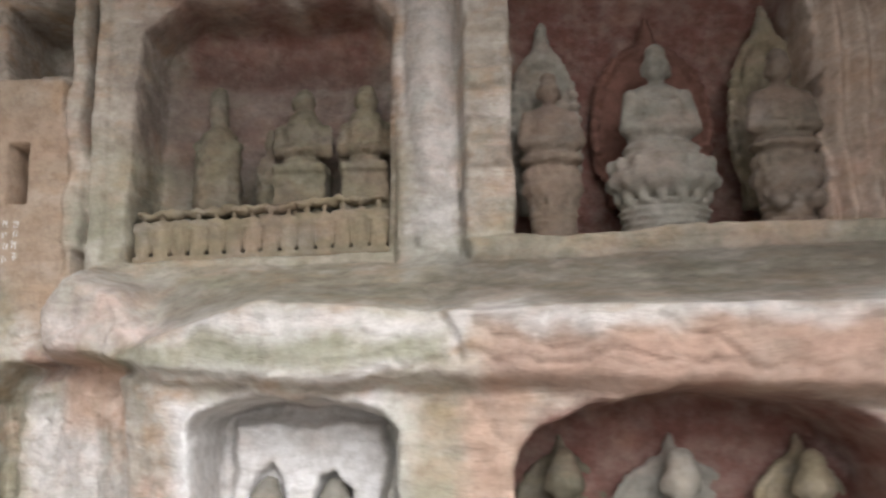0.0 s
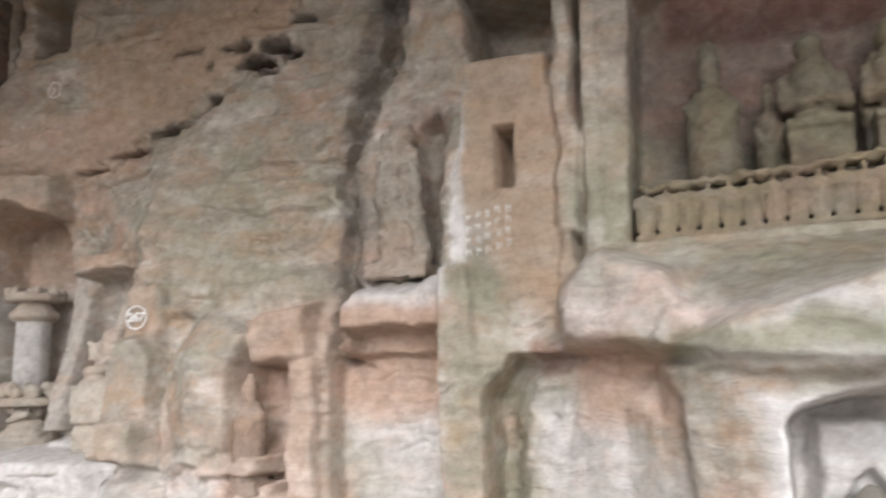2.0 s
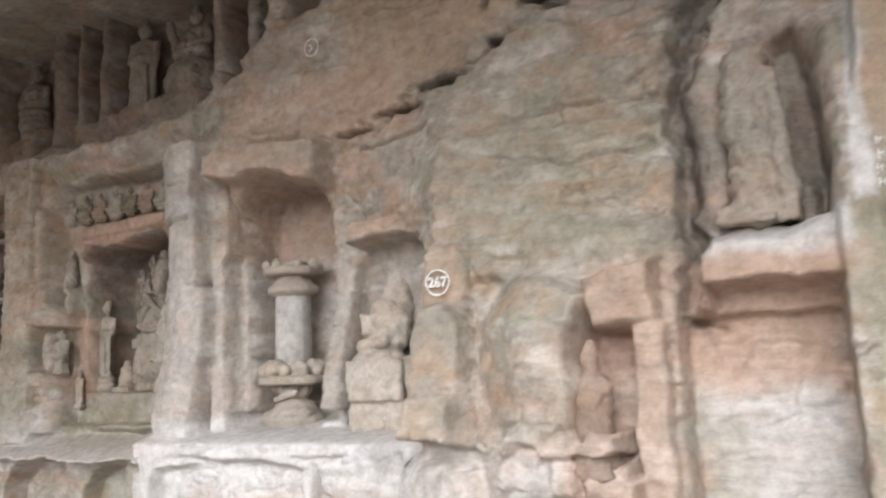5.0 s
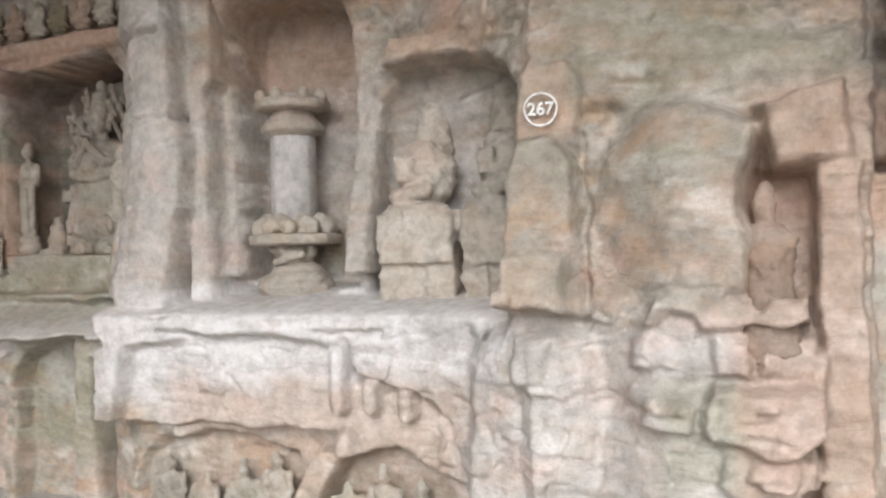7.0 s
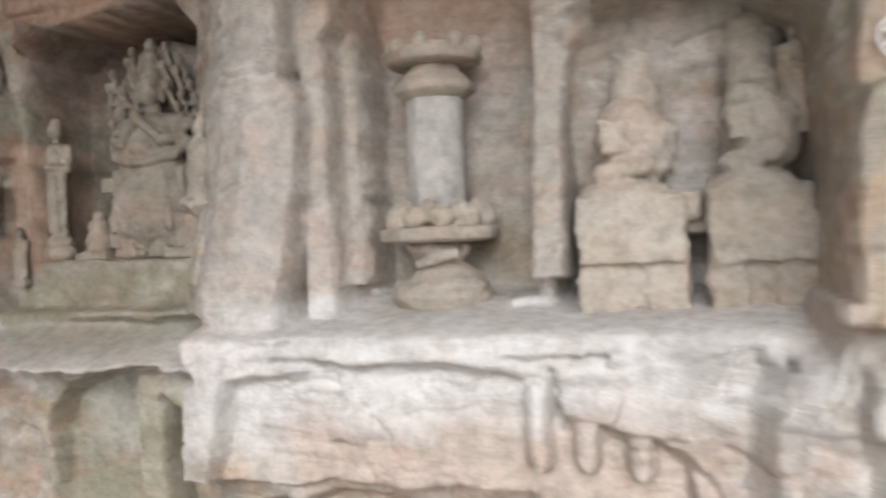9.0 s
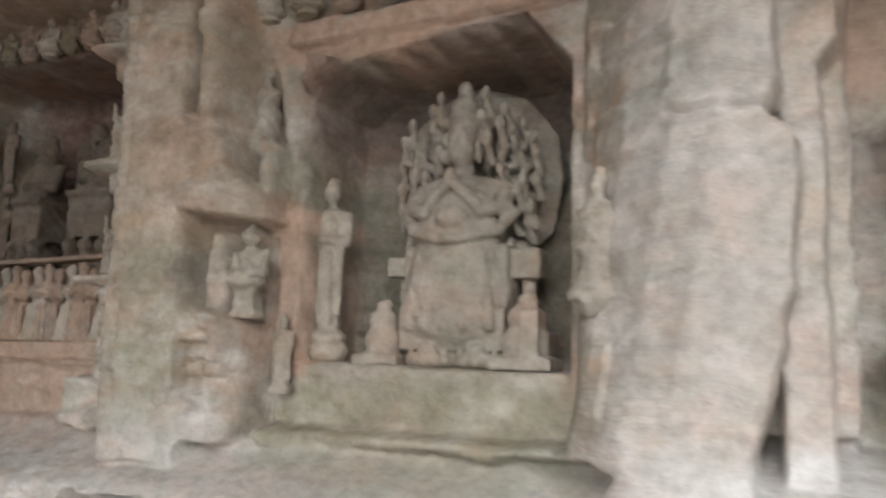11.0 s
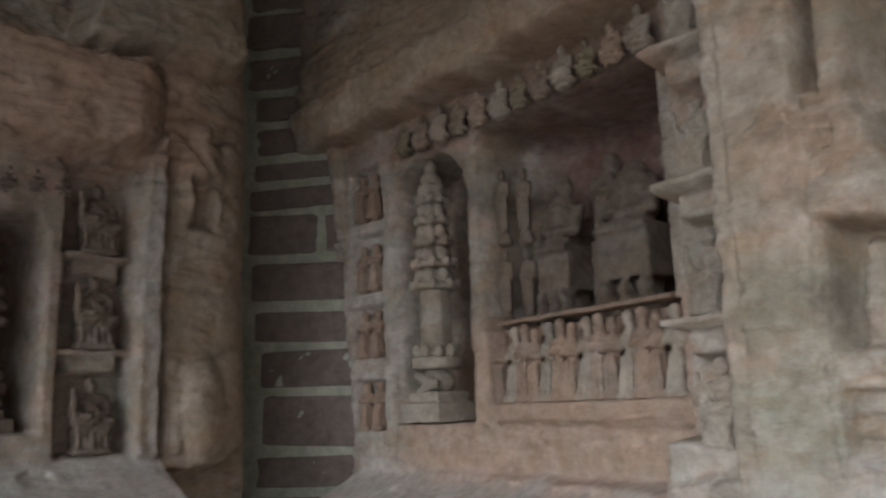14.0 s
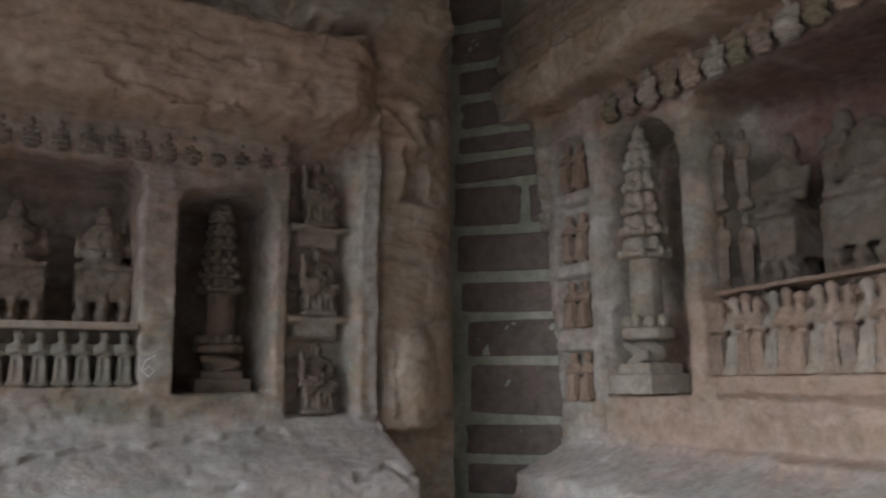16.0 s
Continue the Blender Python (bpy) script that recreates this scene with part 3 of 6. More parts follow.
cliff.build([(-4.34, 1.2), (-4.06, 1.19), (-4.06, 1.42), (-4.34, 1.4)], 3.95, 0.04, 0.015)
cliff.cut(rect(-4.32, 1.08, -3.98, 1.18), 4.14, 0.04, 0.02)
cliff.build([(-4.28, 0.9), (-4.08, 0.92), (-4.07, 1.1), (-4.28, 1.1)], 4.02, 0.04, 0.02)
cliff.groove([(-4.0, 1.15), (-4.0, 1.6), (-4.02, 1.85)], 0.025, 0.05)
cliff.stain("rose", rect(-4.26, 1.84, -4.04, 2.15), 0.55, 0.07)
cliff.stain("ochre", rect(-4.32, 1.18, -4.1, 1.38), 0.4, 0.08)

# pale ledge in front of these niches
def shelf(a, z):
    return 4.42 + 0.6 * ease(z, 1.14, 1.29) + 0.03 * fbm(a * 3, z * 4, 3, 79) - 0.12 * ease(a, -4.9, -4.4)


cliff.lay([(-6.6, 0.6), (-4.5, 0.6), (-4.32, 0.9), (-4.34, 1.33), (-6.1, 1.33), (-6.6, 1.3)], shelf, 0.03, 0.014)
cliff.lay([(-5.27, 0.42), (-4.4, 0.42), (-4.34, 0.95), (-5.24, 1.0)], lambda a, z: 4.45 + 0.04 * fbm(a * 3, z * 4, 3, 86) - 0.12 * ease(a, -4.9, -4.4), 0.06, 0.02)
cliff.cut([(-6.5, 0.5), (-5.3, 0.5), (-5.22, 1.0), (-5.35, 1.03), (-5.65, 1.04), (-6.1, 1.03), (-6.4, 0.98)], lambda a, z: 4.51 + 0.05 * fbm(a * 3, z * 3, 3, 87), 0.05, 0.015)
cliff.cut([(-5.3, 0.3), (-4.72, 0.3), (-4.74, 0.7), (-4.83, 0.8), (-5.0, 0.83), (-5.14, 0.86), (-5.2, 0.98), (-5.28, 0.9)], lambda a, z: 4.53 + 0.03 * fbm(a * 4, z * 4, 3, 88), 0.04, 0.01)
for x, w, zt, zb in ((-5.225, 0.045, 1.0, 0.67), (-5.065, 0.045, 0.84, 0.68), (-4.885, 0.048, 0.82, 0.65)):
    cliff.build([(x - w, zt), (x - w * 1.05, zb + 0.05), (x - w * 0.5, zb + 0.005), (x + w * 0.4, zb), (x + w, zb + 0.04), (x + w * 0.9, zt)], lambda a, z, x=x: 4.43 + 18 * (a - x) ** 2, 0.02, 0.006)
cliff.lump(-5.2, 0.52, 0.06, 0.1, 0.1, 0.5)
cliff.groove([(-5.17, 1.02), (-5.17, 0.9), (-5.15, 0.82)], 0.02, 0.06)
cliff.groove([(-5.3, 1.06), (-5.0, 1.08)], 0.015, 0.04)
cliff.lump(-4.43, 1.08, 0.025, 0.025, -0.06, 0.5)
cliff.stain("soot_shade", [(-4.45, 1.06), (-4.41, 1.06), (-4.41, 1.1), (-4.45, 1.1)], 0.8, 0.02, 0.004)
cliff.stain("soot_shade", [(-4.9, 1.14), (-4.35, 1.12), (-4.35, 1.02), (-4.7, 1.04)], 0.28, 0.1)
cliff.cut(arch(-6.5, -0.2, -5.5, 0.53, 0.2), 4.72, 0.05, 0.02)
cliff.cut(arch(-5.4, -0.2, -4.7, 0.5, 0.2), 4.7, 0.05, 0.02)
cliff.build([(-5.62, 0.1), (-5.42, 0.15), (-5.2, 0.5), (-5.35, 0.52)], 4.5, 0.04)
cliff.groove([(-6.2, 1.06), (-5.9, 1.03), (-5.6, 1.03)], 0.02, 0.04)
cliff.stain("lime", [(-6.6, 0.7), (-6.0, 0.75), (-5.2, 0.8), (-4.3, 0.9), (-4.3, 1.3), (-6.0, 1.32), (-6.6, 1.3)], 0.85, 0.2)
cliff.stain("lime", rect(-6.6, 1.2, -4.4, 2.3), 0.25, 0.3)
cliff.stain("lime", rect(-4.7, 0.2, -3.2, 1.2), 0.4, 0.3)
cliff.stain("rose", rect(-6.2, 0.2, -4.6, 0.85), 0.4, 0.2)
cliff.stain("lime", rect(-6.3, 0.55, -4.5, 1.0), 0.4, 0.15)
cliff.groove([(-4.75, 0.75), (-4.6, 0.55), (-4.5, 0.3)], 0.02, 0.04)

cliff.build([(-4.55, 0.3), (-3.96, 0.3), (-3.96, 1.1), (-4.3, 1.12), (-4.5, 1.1)], lambda a, z: np.interp(a, [-4.6, -4.3, -4.0], [4.3, 4.12, 4.08]) + 0.05 * fbm(a * 4, z * 5, 3, 69), 0.1, 0.02)

# niche of two headless seated figures
cliff.build([(-5.0, 2.3), (-4.38, 2.27), (-4.36, 2.42), (-4.95, 2.44)], 4.5, 0.03, 0.015)
cliff.cut(arch(-5.13, 1.28, -4.3, 2.34, 0.24), lambda a, z: 4.98 - 0.5 * np.clip(z - 1.98, 0, 1), 0.03, 0.01)
cliff.build([(-5.4, 1.1), (-5.2, 1.1), (-5.1, 2.28), (-5.24, 2.3)], 4.8, 0.03, 0.012)
cliff.groove([(-5.33, 1.83), (-5.15, 1.86)], 0.015, 0.03)
cliff.stain("ochre", rect(-5.0, 2.36, -4.4, 2.5), 0.5, 0.06)

# tall niche of the pillar-shaped stupa
cliff.build([(-6.06, 2.83), (-5.2, 2.72), (-5.16, 2.95), (-5.5, 3.02), (-6.05, 3.0)], 4.46, 0.03, 0.015)
cliff.cut(arch(-5.97, 1.27, -5.26, 2.83, 0.25), 5.16, 0.03, 0.01)
cliff.cut([(-6.27, 1.2), (-5.97, 1.28), (-5.98, 2.84), (-6.27, 2.84)], 4.84, 0.02, 0.006)
cliff.build([(-6.165, 1.1), (-6.04, 1.1), (-6.045, 2.2), (-6.055, 2.3), (-6.0, 2.36), (-6.0, 2.84), (-6.16, 2.84)], 4.67, 0.018, 0.006)
cliff.stain("rose", rect(-6.0, 2.3, -5.25, 2.9), 0.6, 0.2)
cliff.stain("algae", rect(-5.95, 1.25, -5.3, 1.6), 0.35, 0.1)

# niche of the many-armed figure, its frame and sill
cliff.lay([(-7.98, 1.25), (-6.74, 1.25), (-6.72, 2.74), (-7.98, 2.8)], along([-8, -6.7], [5.14, 4.95]), 0.03, 0.01)
cliff.cut([(-7.88, 1.49), (-6.79, 1.47), (-6.79, 2.5), (-6.95, 2.68), (-7.7, 2.63), (-7.84, 2.5)], lambda a, z: 5.68 - 0.12 * ((a + 7.3) / 0.55) ** 2, 0.018, 0.004)
cliff.lay([(-7.86, 2.52), (-7.72, 2.64), (-7.84, 2.68)], 5.02, 0.012, 0.003)
cliff.build([(-8.0, 2.72), (-6.5, 2.7), (-6.5, 2.8), (-8.0, 2.83)], along([-8, -6.5], [5.1, 4.9]), 0.015, 0.004)
cliff.lay([(-8.1, 2.84), (-6.4, 2.82), (-6.4, 3.1), (-8.1, 3.12)], 5.12, 0.03, 0.01)
cliff.build([(-8.6, 3.14), (-6.3, 3.12), (-6.3, 3.4), (-8.6, 3.4)], lambda a, z: np.interp(a, [-8.6, -6.3], [5.0, 4.75]) - 0.1 * ease(z, 3.14, 3.3), 0.04, 0.02)
cliff.stain("pigment", rect(-7.9, 2.3, -6.8, 2.7), 0.45, 0.12)
# Darkens the niche interior as shade would, beyond its own soot.
cliff.stain("soot_shade", rect(-7.86, 1.55, -6.82, 2.6), 0.4, 0.15)
cliff.stain("algae", rect(-7.86, 1.5, -6.82, 2.3), 0.45, 0.2)
cliff.stain("rose", rect(-8.0, 1.4, -7.86, 2.1), 0.75, 0.05)
cliff.groove([(-7.97, 2.72), (-7.2, 2.71), (-6.7, 2.7)], 0.014, 0.03, 0.006)
cliff.stain("rose", rect(-8.0, 2.68, -6.5, 2.82), 0.9, 0.04)
cliff.stain("ochre", rect(-7.7, 2.68, -6.9, 2.82), 0.5, 0.1)
cliff.stain("algae", rect(-7.95, 1.1, -6.7, 1.42), 0.45, 0.1)


def buttress(a, z):
    spread = a + 0.14 * (1 - np.clip((z - 1.28) / 0.85, 0, 1))
    return np.interp(spread, [-6.7, -6.56, -6.42, -6.3, -6.1], [4.88, 4.69, 4.57, 4.52, 4.53]) + 0.04 * fbm(a * 3, z * 4, 3, 80) - 0.05 * ease(z, 2.56, 2.64)


cliff.build([(-6.76, 1.0), (-6.22, 1.0), (-6.22, 1.28), (-6.18, 1.42), (-6.13, 1.69), (-6.115, 2.07), (-6.18, 2.15), (-6.15, 2.23), (-6.14, 3.12), (-6.66, 3.12), (-6.68, 2.0)], buttress, 0.022, 0.012)
cliff.groove([(-6.62, 2.52), (-6.45, 2.58), (-6.2, 2.6)], 0.018, 0.035)
cliff.groove([(-6.6, 2.8), (-6.4, 2.84), (-6.2, 2.82)], 0.015, 0.03)
cliff.groove([(-6.48, 1.72), (-6.35, 1.75)], 0.012, 0.02)
cliff.groove([(-6.42, 2.17), (-6.18, 2.15)], 0.014, 0.03)
cliff.stain("lime", rect(-6.6, 1.0, -6.1, 3.1), 0.35, 0.15)


def step_floor(a, z):
    return np.interp(a, [-11.6, -10, -8.3, -6.5], [5.12, 5.05, 4.66, 4.55]) + 0.36 * ease(z, 0.98, 1.2) + 0.03 * fbm(a * 3, z * 3, 3, 81)


cliff.lay([(-12.3, 0.98), (-6.55, 1.0), (-6.6, 1.2), (-12.3, 1.2)], step_floor, 0.04, 0.02)
cliff.lay([(-12.3, -0.4), (-8.55, -0.4), (-8.6, 1.02), (-12.3, 1.02)], lambda a, z: step_floor(a, 0 * z) - 0.12 * ease(z, 1.0, 0.3) + 0.05 * fbm(a * 2, z * 5, 3, 85), 0.05, 0.02)
cliff.cut(arch(-7.62, -0.2, -6.82, 0.98, 0.3), 5.05, 0.05, 0.02)
cliff.cut(arch(-8.5, -0.2, -7.75, 0.98, 0.3), 5.1, 0.05, 0.02)
cliff.build([(-7.1, -0.2), (-6.85, -0.2), (-6.92, 0.95), (-7.05, 0.98)], lambda a, z: 4.78 + 1.5 * (a + 6.97) ** 2, 0.05)
cliff.stain("algae", rect(-7.6, 0.3, -6.8, 1.0), 0.4, 0.2)
cliff.stain("lime", rect(-7.5, 0.6, -7.1, 0.95), 0.5, 0.15)
cliff.stain("lime", rect(-11.7, 0.9, -6.6, 1.22), 0.45, 0.1)

# pilaster with carved brackets
cliff.build([(-8.56, 1.1), (-8.2, 1.1), (-8.22, 3.4), (-8.56, 3.4)], 4.83, 0.02, 0.008)
cliff.lay([(-8.22, 1.2), (-7.95, 1.2), (-7.96, 2.9), (-8.18, 3.1), (-8.24, 2.9)], along([-8.25, -7.95], [5.0, 5.12]), 0.03, 0.01)
cliff.lay([(-8.26, 2.1), (-8.22, 3.3), (-8.08, 3.3), (-8.06, 2.8), (-8.0, 2.45), (-7.94, 2.1)], lambda a, z: 4.92 + 0.26 * ease(a, -8.16, -7.98) + 0.03 * fbm(a * 8, z * 6, 3, 82), 0.05, 0.02)
cliff.build([(-8.25, 2.38), (-8.1, 2.42), (-8.07, 2.7), (-8.12, 2.95), (-8.2, 3.0)], lambda a, z: 4.83 + 0.12 * ease(a, -8.14, -8.04), 0.04, 0.02)
cliff.cut([(-8.255, 2.42), (-8.19, 2.4), (-8.185, 2.7), (-8.22, 2.74), (-8.25, 2.7)], 4.99, 0.02, 0.008)
cliff.build([(-8.26, 2.04), (-8.0, 1.98), (-7.95, 2.02), (-7.96, 2.09), (-8.06, 2.2), (-8.12, 2.4), (-8.25, 2.44)], lambda a, z: 4.82 + 0.16 * ease(a, -8.1, -7.94) + 0.05 * ease(z, 2.05, 2.4) + 0.02 * fbm(a * 9, z * 9, 3, 82), 0.025, 0.012)
cliff.cut(rect(-8.245, 2.23, -8.18, 2.33), 4.92, 0.012, 0.003)
cliff.build([(-8.02, 2.06), (-7.96, 2.06), (-7.95, 2.3), (-8.02, 2.38)], 5.0, 0.025, 0.01)
cliff.cut([(-8.25, 1.66), (-8.02, 1.64), (-8.0, 2.0), (-8.22, 2.02)], lambda a, z: 4.9 + 0.18 * ease(a, -8.17, -8.04), 0.02, 0.006)
cliff.build([(-8.19, 1.63), (-8.1, 1.63), (-8.08, 1.78), (-8.11, 1.95), (-8.16, 1.98)], lambda a, z: 4.92 + 6 * (a + 8.13) ** 2, 0.03, 0.012)
cliff.build([(-8.25, 1.18), (-8.04, 1.18), (-8.0, 1.3), (-8.0, 1.6), (-8.06, 1.65), (-8.25, 1.66)], lambda a, z: 4.86 + 0.1 * ease(a, -8.1, -8.0) + 0.02 * fbm(a * 9, z * 9, 3, 83), 0.025, 0.012)
cliff.cut(rect(-8.225, 1.36, -8.12, 1.55), 4.91, 0.015, 0.004)
cliff.cut([(-8.0, 1.2), (-7.97, 1.2), (-7.98, 1.95), (-8.0, 1.95)], 5.16, 0.02, 0.006)
for zz in (1.41, 1.47):
    cliff.groove([(-8.22, zz), (-8.06, zz + 0.01)], 0.014, 0.03, 0.006)
for x in (-8.5, -8.27):
    cliff.groove([(x, 1.3), (x, 3.3)], 0.014, 0.015, 0.01)
cliff.stain("algae", rect(-8.5, 1.25, -8.2, 2.0), 0.3, 0.15)
cliff.stain("lime", rect(-8.5, 1.0, -8.05, 1.35), 0.4, 0.1)
cliff.stain("ochre", rect(-8.56, 1.9, -8.0, 3.3), 0.3, 0.12)

# stepped shelves beside the pilaster
cliff.lay([(-8.92, 1.3), (-8.56, 1.3), (-8.56, 3.2), (-8.92, 3.2)], 5.2, 0.02, 0.006)
for zz in (1.78, 2.27, 2.77):
    cliff.build(rect(-8.9, zz, -8.55, zz + 0.045), 4.98, 0.02, 0.008)
    cliff.build(rect(-8.84, zz - 0.1, -8.55, zz), 5.08, 0.02, 0.008)
cliff.build(rect(-8.95, 1.2, -8.55, 1.4), 5.0, 0.03)

# niche with the balustrade of small figures, pillar niche, and panelled strip
FACE = along([-12, -10.2, -9.9, -9.0, -8.9], [5.42, 5.48, 5.46, 5.37, 5.27])
cliff.lay([(-11.45, 1.2), (-8.92, 1.2), (-8.92, 3.2), (-11.45, 3.2)], FACE, 0.03, 0.008)
cliff.cut(chamfered(-10.27, 1.92, -9.08, 2.97, 0.07), lambda a, z: 6.03 - 0.1 * ((a + 9.6) / 0.5) ** 2, 0.02, 0.004)
cliff.cut(rect(-10.25, 1.55, -9.05, 1.93), along([-10.2, -9], [5.59, 5.48]), 0.015, 0.004)
cliff.build(rect(-10.18, 1.44, -9.02, 1.55), along([-10.2, -9], [5.44, 5.32]), 0.015, 0.005)
cliff.groove([(-10.16, 1.45), (-9.05, 1.45)], 0.015, 0.03, 0.004)
cliff.cut(arch(-10.96, 1.46, -10.36, 2.95, 0.3), 5.87, 0.02, 0.005)
for z0, z1 in ((1.42, 1.7), (1.84, 2.14), (2.22, 2.58), (2.66, 2.99)):
    cliff.cut(rect(-11.36, z0, -11.08, z1), 5.53, 0.015, 0.005)
cliff.lay(rect(-12.2, 1.1, -11.46, 3.5), 5.38, 0.03, 0.01)
cliff.cut([(-12.2, 0.2), (-11.38, 0.2), (-11.4, 1.5), (-11.47, 2.4), (-11.54, 3.17), (-12.2, 3.17)], 5.9, 0.02, 0.012)
cliff.groove([(-11.0, 1.15), (-10.98, 3.0)], 0.02, 0.04, 0.006)
cliff.build([(-12.2, 3.17), (-8.56, 3.2), (-8.56, 3.45), (-12.2, 3.45)], lambda a, z: np.interp(a, [-11.6, -10, -8.6], [5.26, 5.2, 4.95]) - 0.05 * ease(z, 3.2, 3.42), 0.03, 0.015)
cliff.stain("pigment", rect(-10.14, 2.4, -9.08, 3.0), 0.8, 0.15)
# Both niche interiors carry their deep shade as dark colour.
cliff.stain("soot_shade", rect(-10.12, 1.95, -9.08, 2.6), 0.6, 0.2)
cliff.stain("soot_shade", rect(-10.9, 1.5, -10.32, 2.9), 0.35, 0.1)
cliff.stain("pigment", rect(-11.4, 2.95, -8.9, 3.2), 0.45, 0.1)
cliff.stain("ochre", rect(-11.6, 3.15, -8.6, 3.9), 0.5, 0.1)
cliff.stain("rose", rect(-10.9, 1.15, -8.95, 1.95), 0.7, 0.15)
cliff.stain("lime", rect(-11.4, 1.4, -10.95, 3.1), 0.2, 0.1)

# high gallery with worn standing figures
cliff.cut([(-9.6, 3.82), (-8.6, 3.79), (-8.0, 3.76), (-7.0, 3.72), (-6.3, 3.67), (-5.8, 3.64), (-5.6, 3.75), (-5.5, 4.8), (-9.6, 4.8)], 5.52, 0.05, 0.03)
for x, w, flare in ((-8.36, 0.1, 2.2), (-7.79, 0.05, 1.4), (-6.34, 0.075, 2.0), (-5.93, 0.06, 1.8), (-8.06, 0.04, 1.3), (-9.35, 0.09, 1.8)):
    cliff.lay([(x - w * flare, 3.55), (x + w * flare, 3.55), (x + w * 1.1, 3.95), (x + w, 4.7), (x - w, 4.7), (x - w * 1.1, 3.95)], lambda a, z, x=x, w=w: 5.12 + 9 * (a - x) ** 2 - 0.25 * max(x + 7.2, 0), 0.06, 0.025)
cliff.cut([(-5.42, 3.86), (-5.2, 3.88), (-5.16, 4.3), (-5.4, 4.4)], 4.85, 0.08, 0.03)
cliff.stain("pigment", rect(-9.2, 3.5, -5.4, 4.6), 0.25, 0.2)

# open joints and flaking along the bedding
rnd = random.Random(21)
for x0, x1, z0, z1, count in ((-5.2, -3.1, 2.1, 3.5, 46), (-2.3, -1.7, 0.4, 2.0, 10), (-3.0, -2.3, 0.5, 1.7, 12), (-4.6, -3.4, 0.3, 1.3, 30), (-6.5, -4.4, 0.3, 1.25, 26), (-1.6, 2.2, 1.55, 2.2, 12), (-8.2, -5.4, 3.12, 3.5, 16), (-6.7, -6.2, 1.2, 2.8, 8), (-11.5, -8.6, 3.15, 3.6, 26), (-8.55, -8.22, 1.2, 3.2, 12), (-11.4, -6.7, 0.6, 1.2, 26)):
    for _ in range(count):
        x, zz, run = rnd.uniform(x0, x1), rnd.uniform(z0, z1), rnd.uniform(0.08, 0.32)
        slope = rnd.gauss(0.12, 0.22) if rnd.random() < 0.8 else rnd.uniform(-3, 3)
        run = run / max(1, abs(slope))
        cliff.groove([(x, zz), (x + run * 0.5, zz + run * slope * 0.4), (x + run, zz + run * slope)], rnd.uniform(0.011, 0.018), rnd.uniform(0.006, 0.022), 0.03)
    for _ in range(count // 2):
        x, zz, w, h = rnd.uniform(x0, x1), rnd.uniform(z0, z1), rnd.uniform(0.06, 0.22), rnd.uniform(0.03, 0.1)
        cliff.swell([(x - w, zz - h), (x + w * 0.7, zz - h * rnd.uniform(0.6, 1.3)), (x + w, zz + h), (x - w * 0.5, zz + h * rnd.uniform(0.5, 1.2))], rnd.uniform(-0.025, 0.03), 0.018, 0.02)
cliff.weather()
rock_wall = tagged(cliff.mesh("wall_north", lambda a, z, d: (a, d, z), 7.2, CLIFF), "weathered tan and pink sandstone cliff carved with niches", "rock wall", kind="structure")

# ---- the end wall ----
end = Sheet(0.4, 5.1, -0.1, 4.7, 0.0125)
a, z = end.a, end.z
end.d = 11.3 + 0.04 * np.abs(a - 3)
end.roughen(0.7)
end.lay(rect(0.3, 1.36, 4.22, 2.78), 11.3, 0.04, 0.012)
end.cut(chamfered(1.2, 1.8, 3.02, 2.56, 0.06), 11.78, 0.025, 0.006)
end.cut(rect(1.2, 1.54, 3.03, 1.8), 11.42, 0.02, 0.006)
end.cut([(3.2, 1.5), (3.66, 1.5), (3.66, 2.42), (3.6, 2.5), (3.25, 2.47), (3.2, 2.4)], 11.8, 0.02, 0.005)
end.cut(rect(3.74, 1.38, 4.06, 2.78), 11.42, 0.02, 0.006)
for zz in (1.84, 2.3):
    end.build(rect(3.74, zz, 4.06, zz + 0.04), 11.3, 0.015)
    end.build(rect(3.78, zz - 0.08, 4.02, zz), 11.34, 0.015)
end.build([(4.07, 1.05), (4.2, 1.05), (4.22, 3.02), (4.1, 2.85)], 11.22, 0.03, 0.01)
end.lay([(4.22, -0.5), (5.4, -0.5), (5.4, 5.2), (4.22, 5.2)], lambda a, z: 11.28 + 0.85 * np.clip((a - 4.28) / 0.7, 0, 1.17) ** 4 + 0.03 * fbm(a * 4, z * 4, 3, 90), 0.04, 0.015)
end.groove([(4.23, 1.2), (4.24, 2.9)], 0.02, 0.05, 0.006)
end.lump(4.44, 1.58, 0.16, 0.3, 0.08, 1.0)
end.lump(4.42, 2.75, 0.15, 0.3, 0.08, 1.0)
end.cut([(4.24, 0.8), (5.1, 0.8), (5.1, 1.32), (4.7, 1.36), (4.5, 1.26), (4.3, 1.28)], 11.55, 0.05, 0.02)
end.build([(4.2, 0.6), (4.5, 0.6), (4.48, 1.08), (4.3, 1.12)], 11.36, 0.06, 0.03)
end.build([(4.28, 1.36), (4.32, 1.35), (4.33, 1.72), (4.28, 1.72)], 11.24, 0.015, 0.005)
end.lump(4.4, 3.02, 0.06, 0.06, 0.07, 0.6)
end.cut([(4.36, 2.5), (4.5, 2.52), (4.48, 2.78), (4.38, 2.8)], 11.34, 0.08, 0.02)
end.groove([(4.34, 2.95), (4.45, 2.8), (4.56, 2.7)], 0.03, 0.04)
end.groove([(4.26, 1.85), (4.4, 1.82), (4.6, 1.86)], 0.015, 0.02)
end.groove([(4.28, 3.02), (4.42, 2.98), (4.6, 3.05)], 0.02, 0.03)
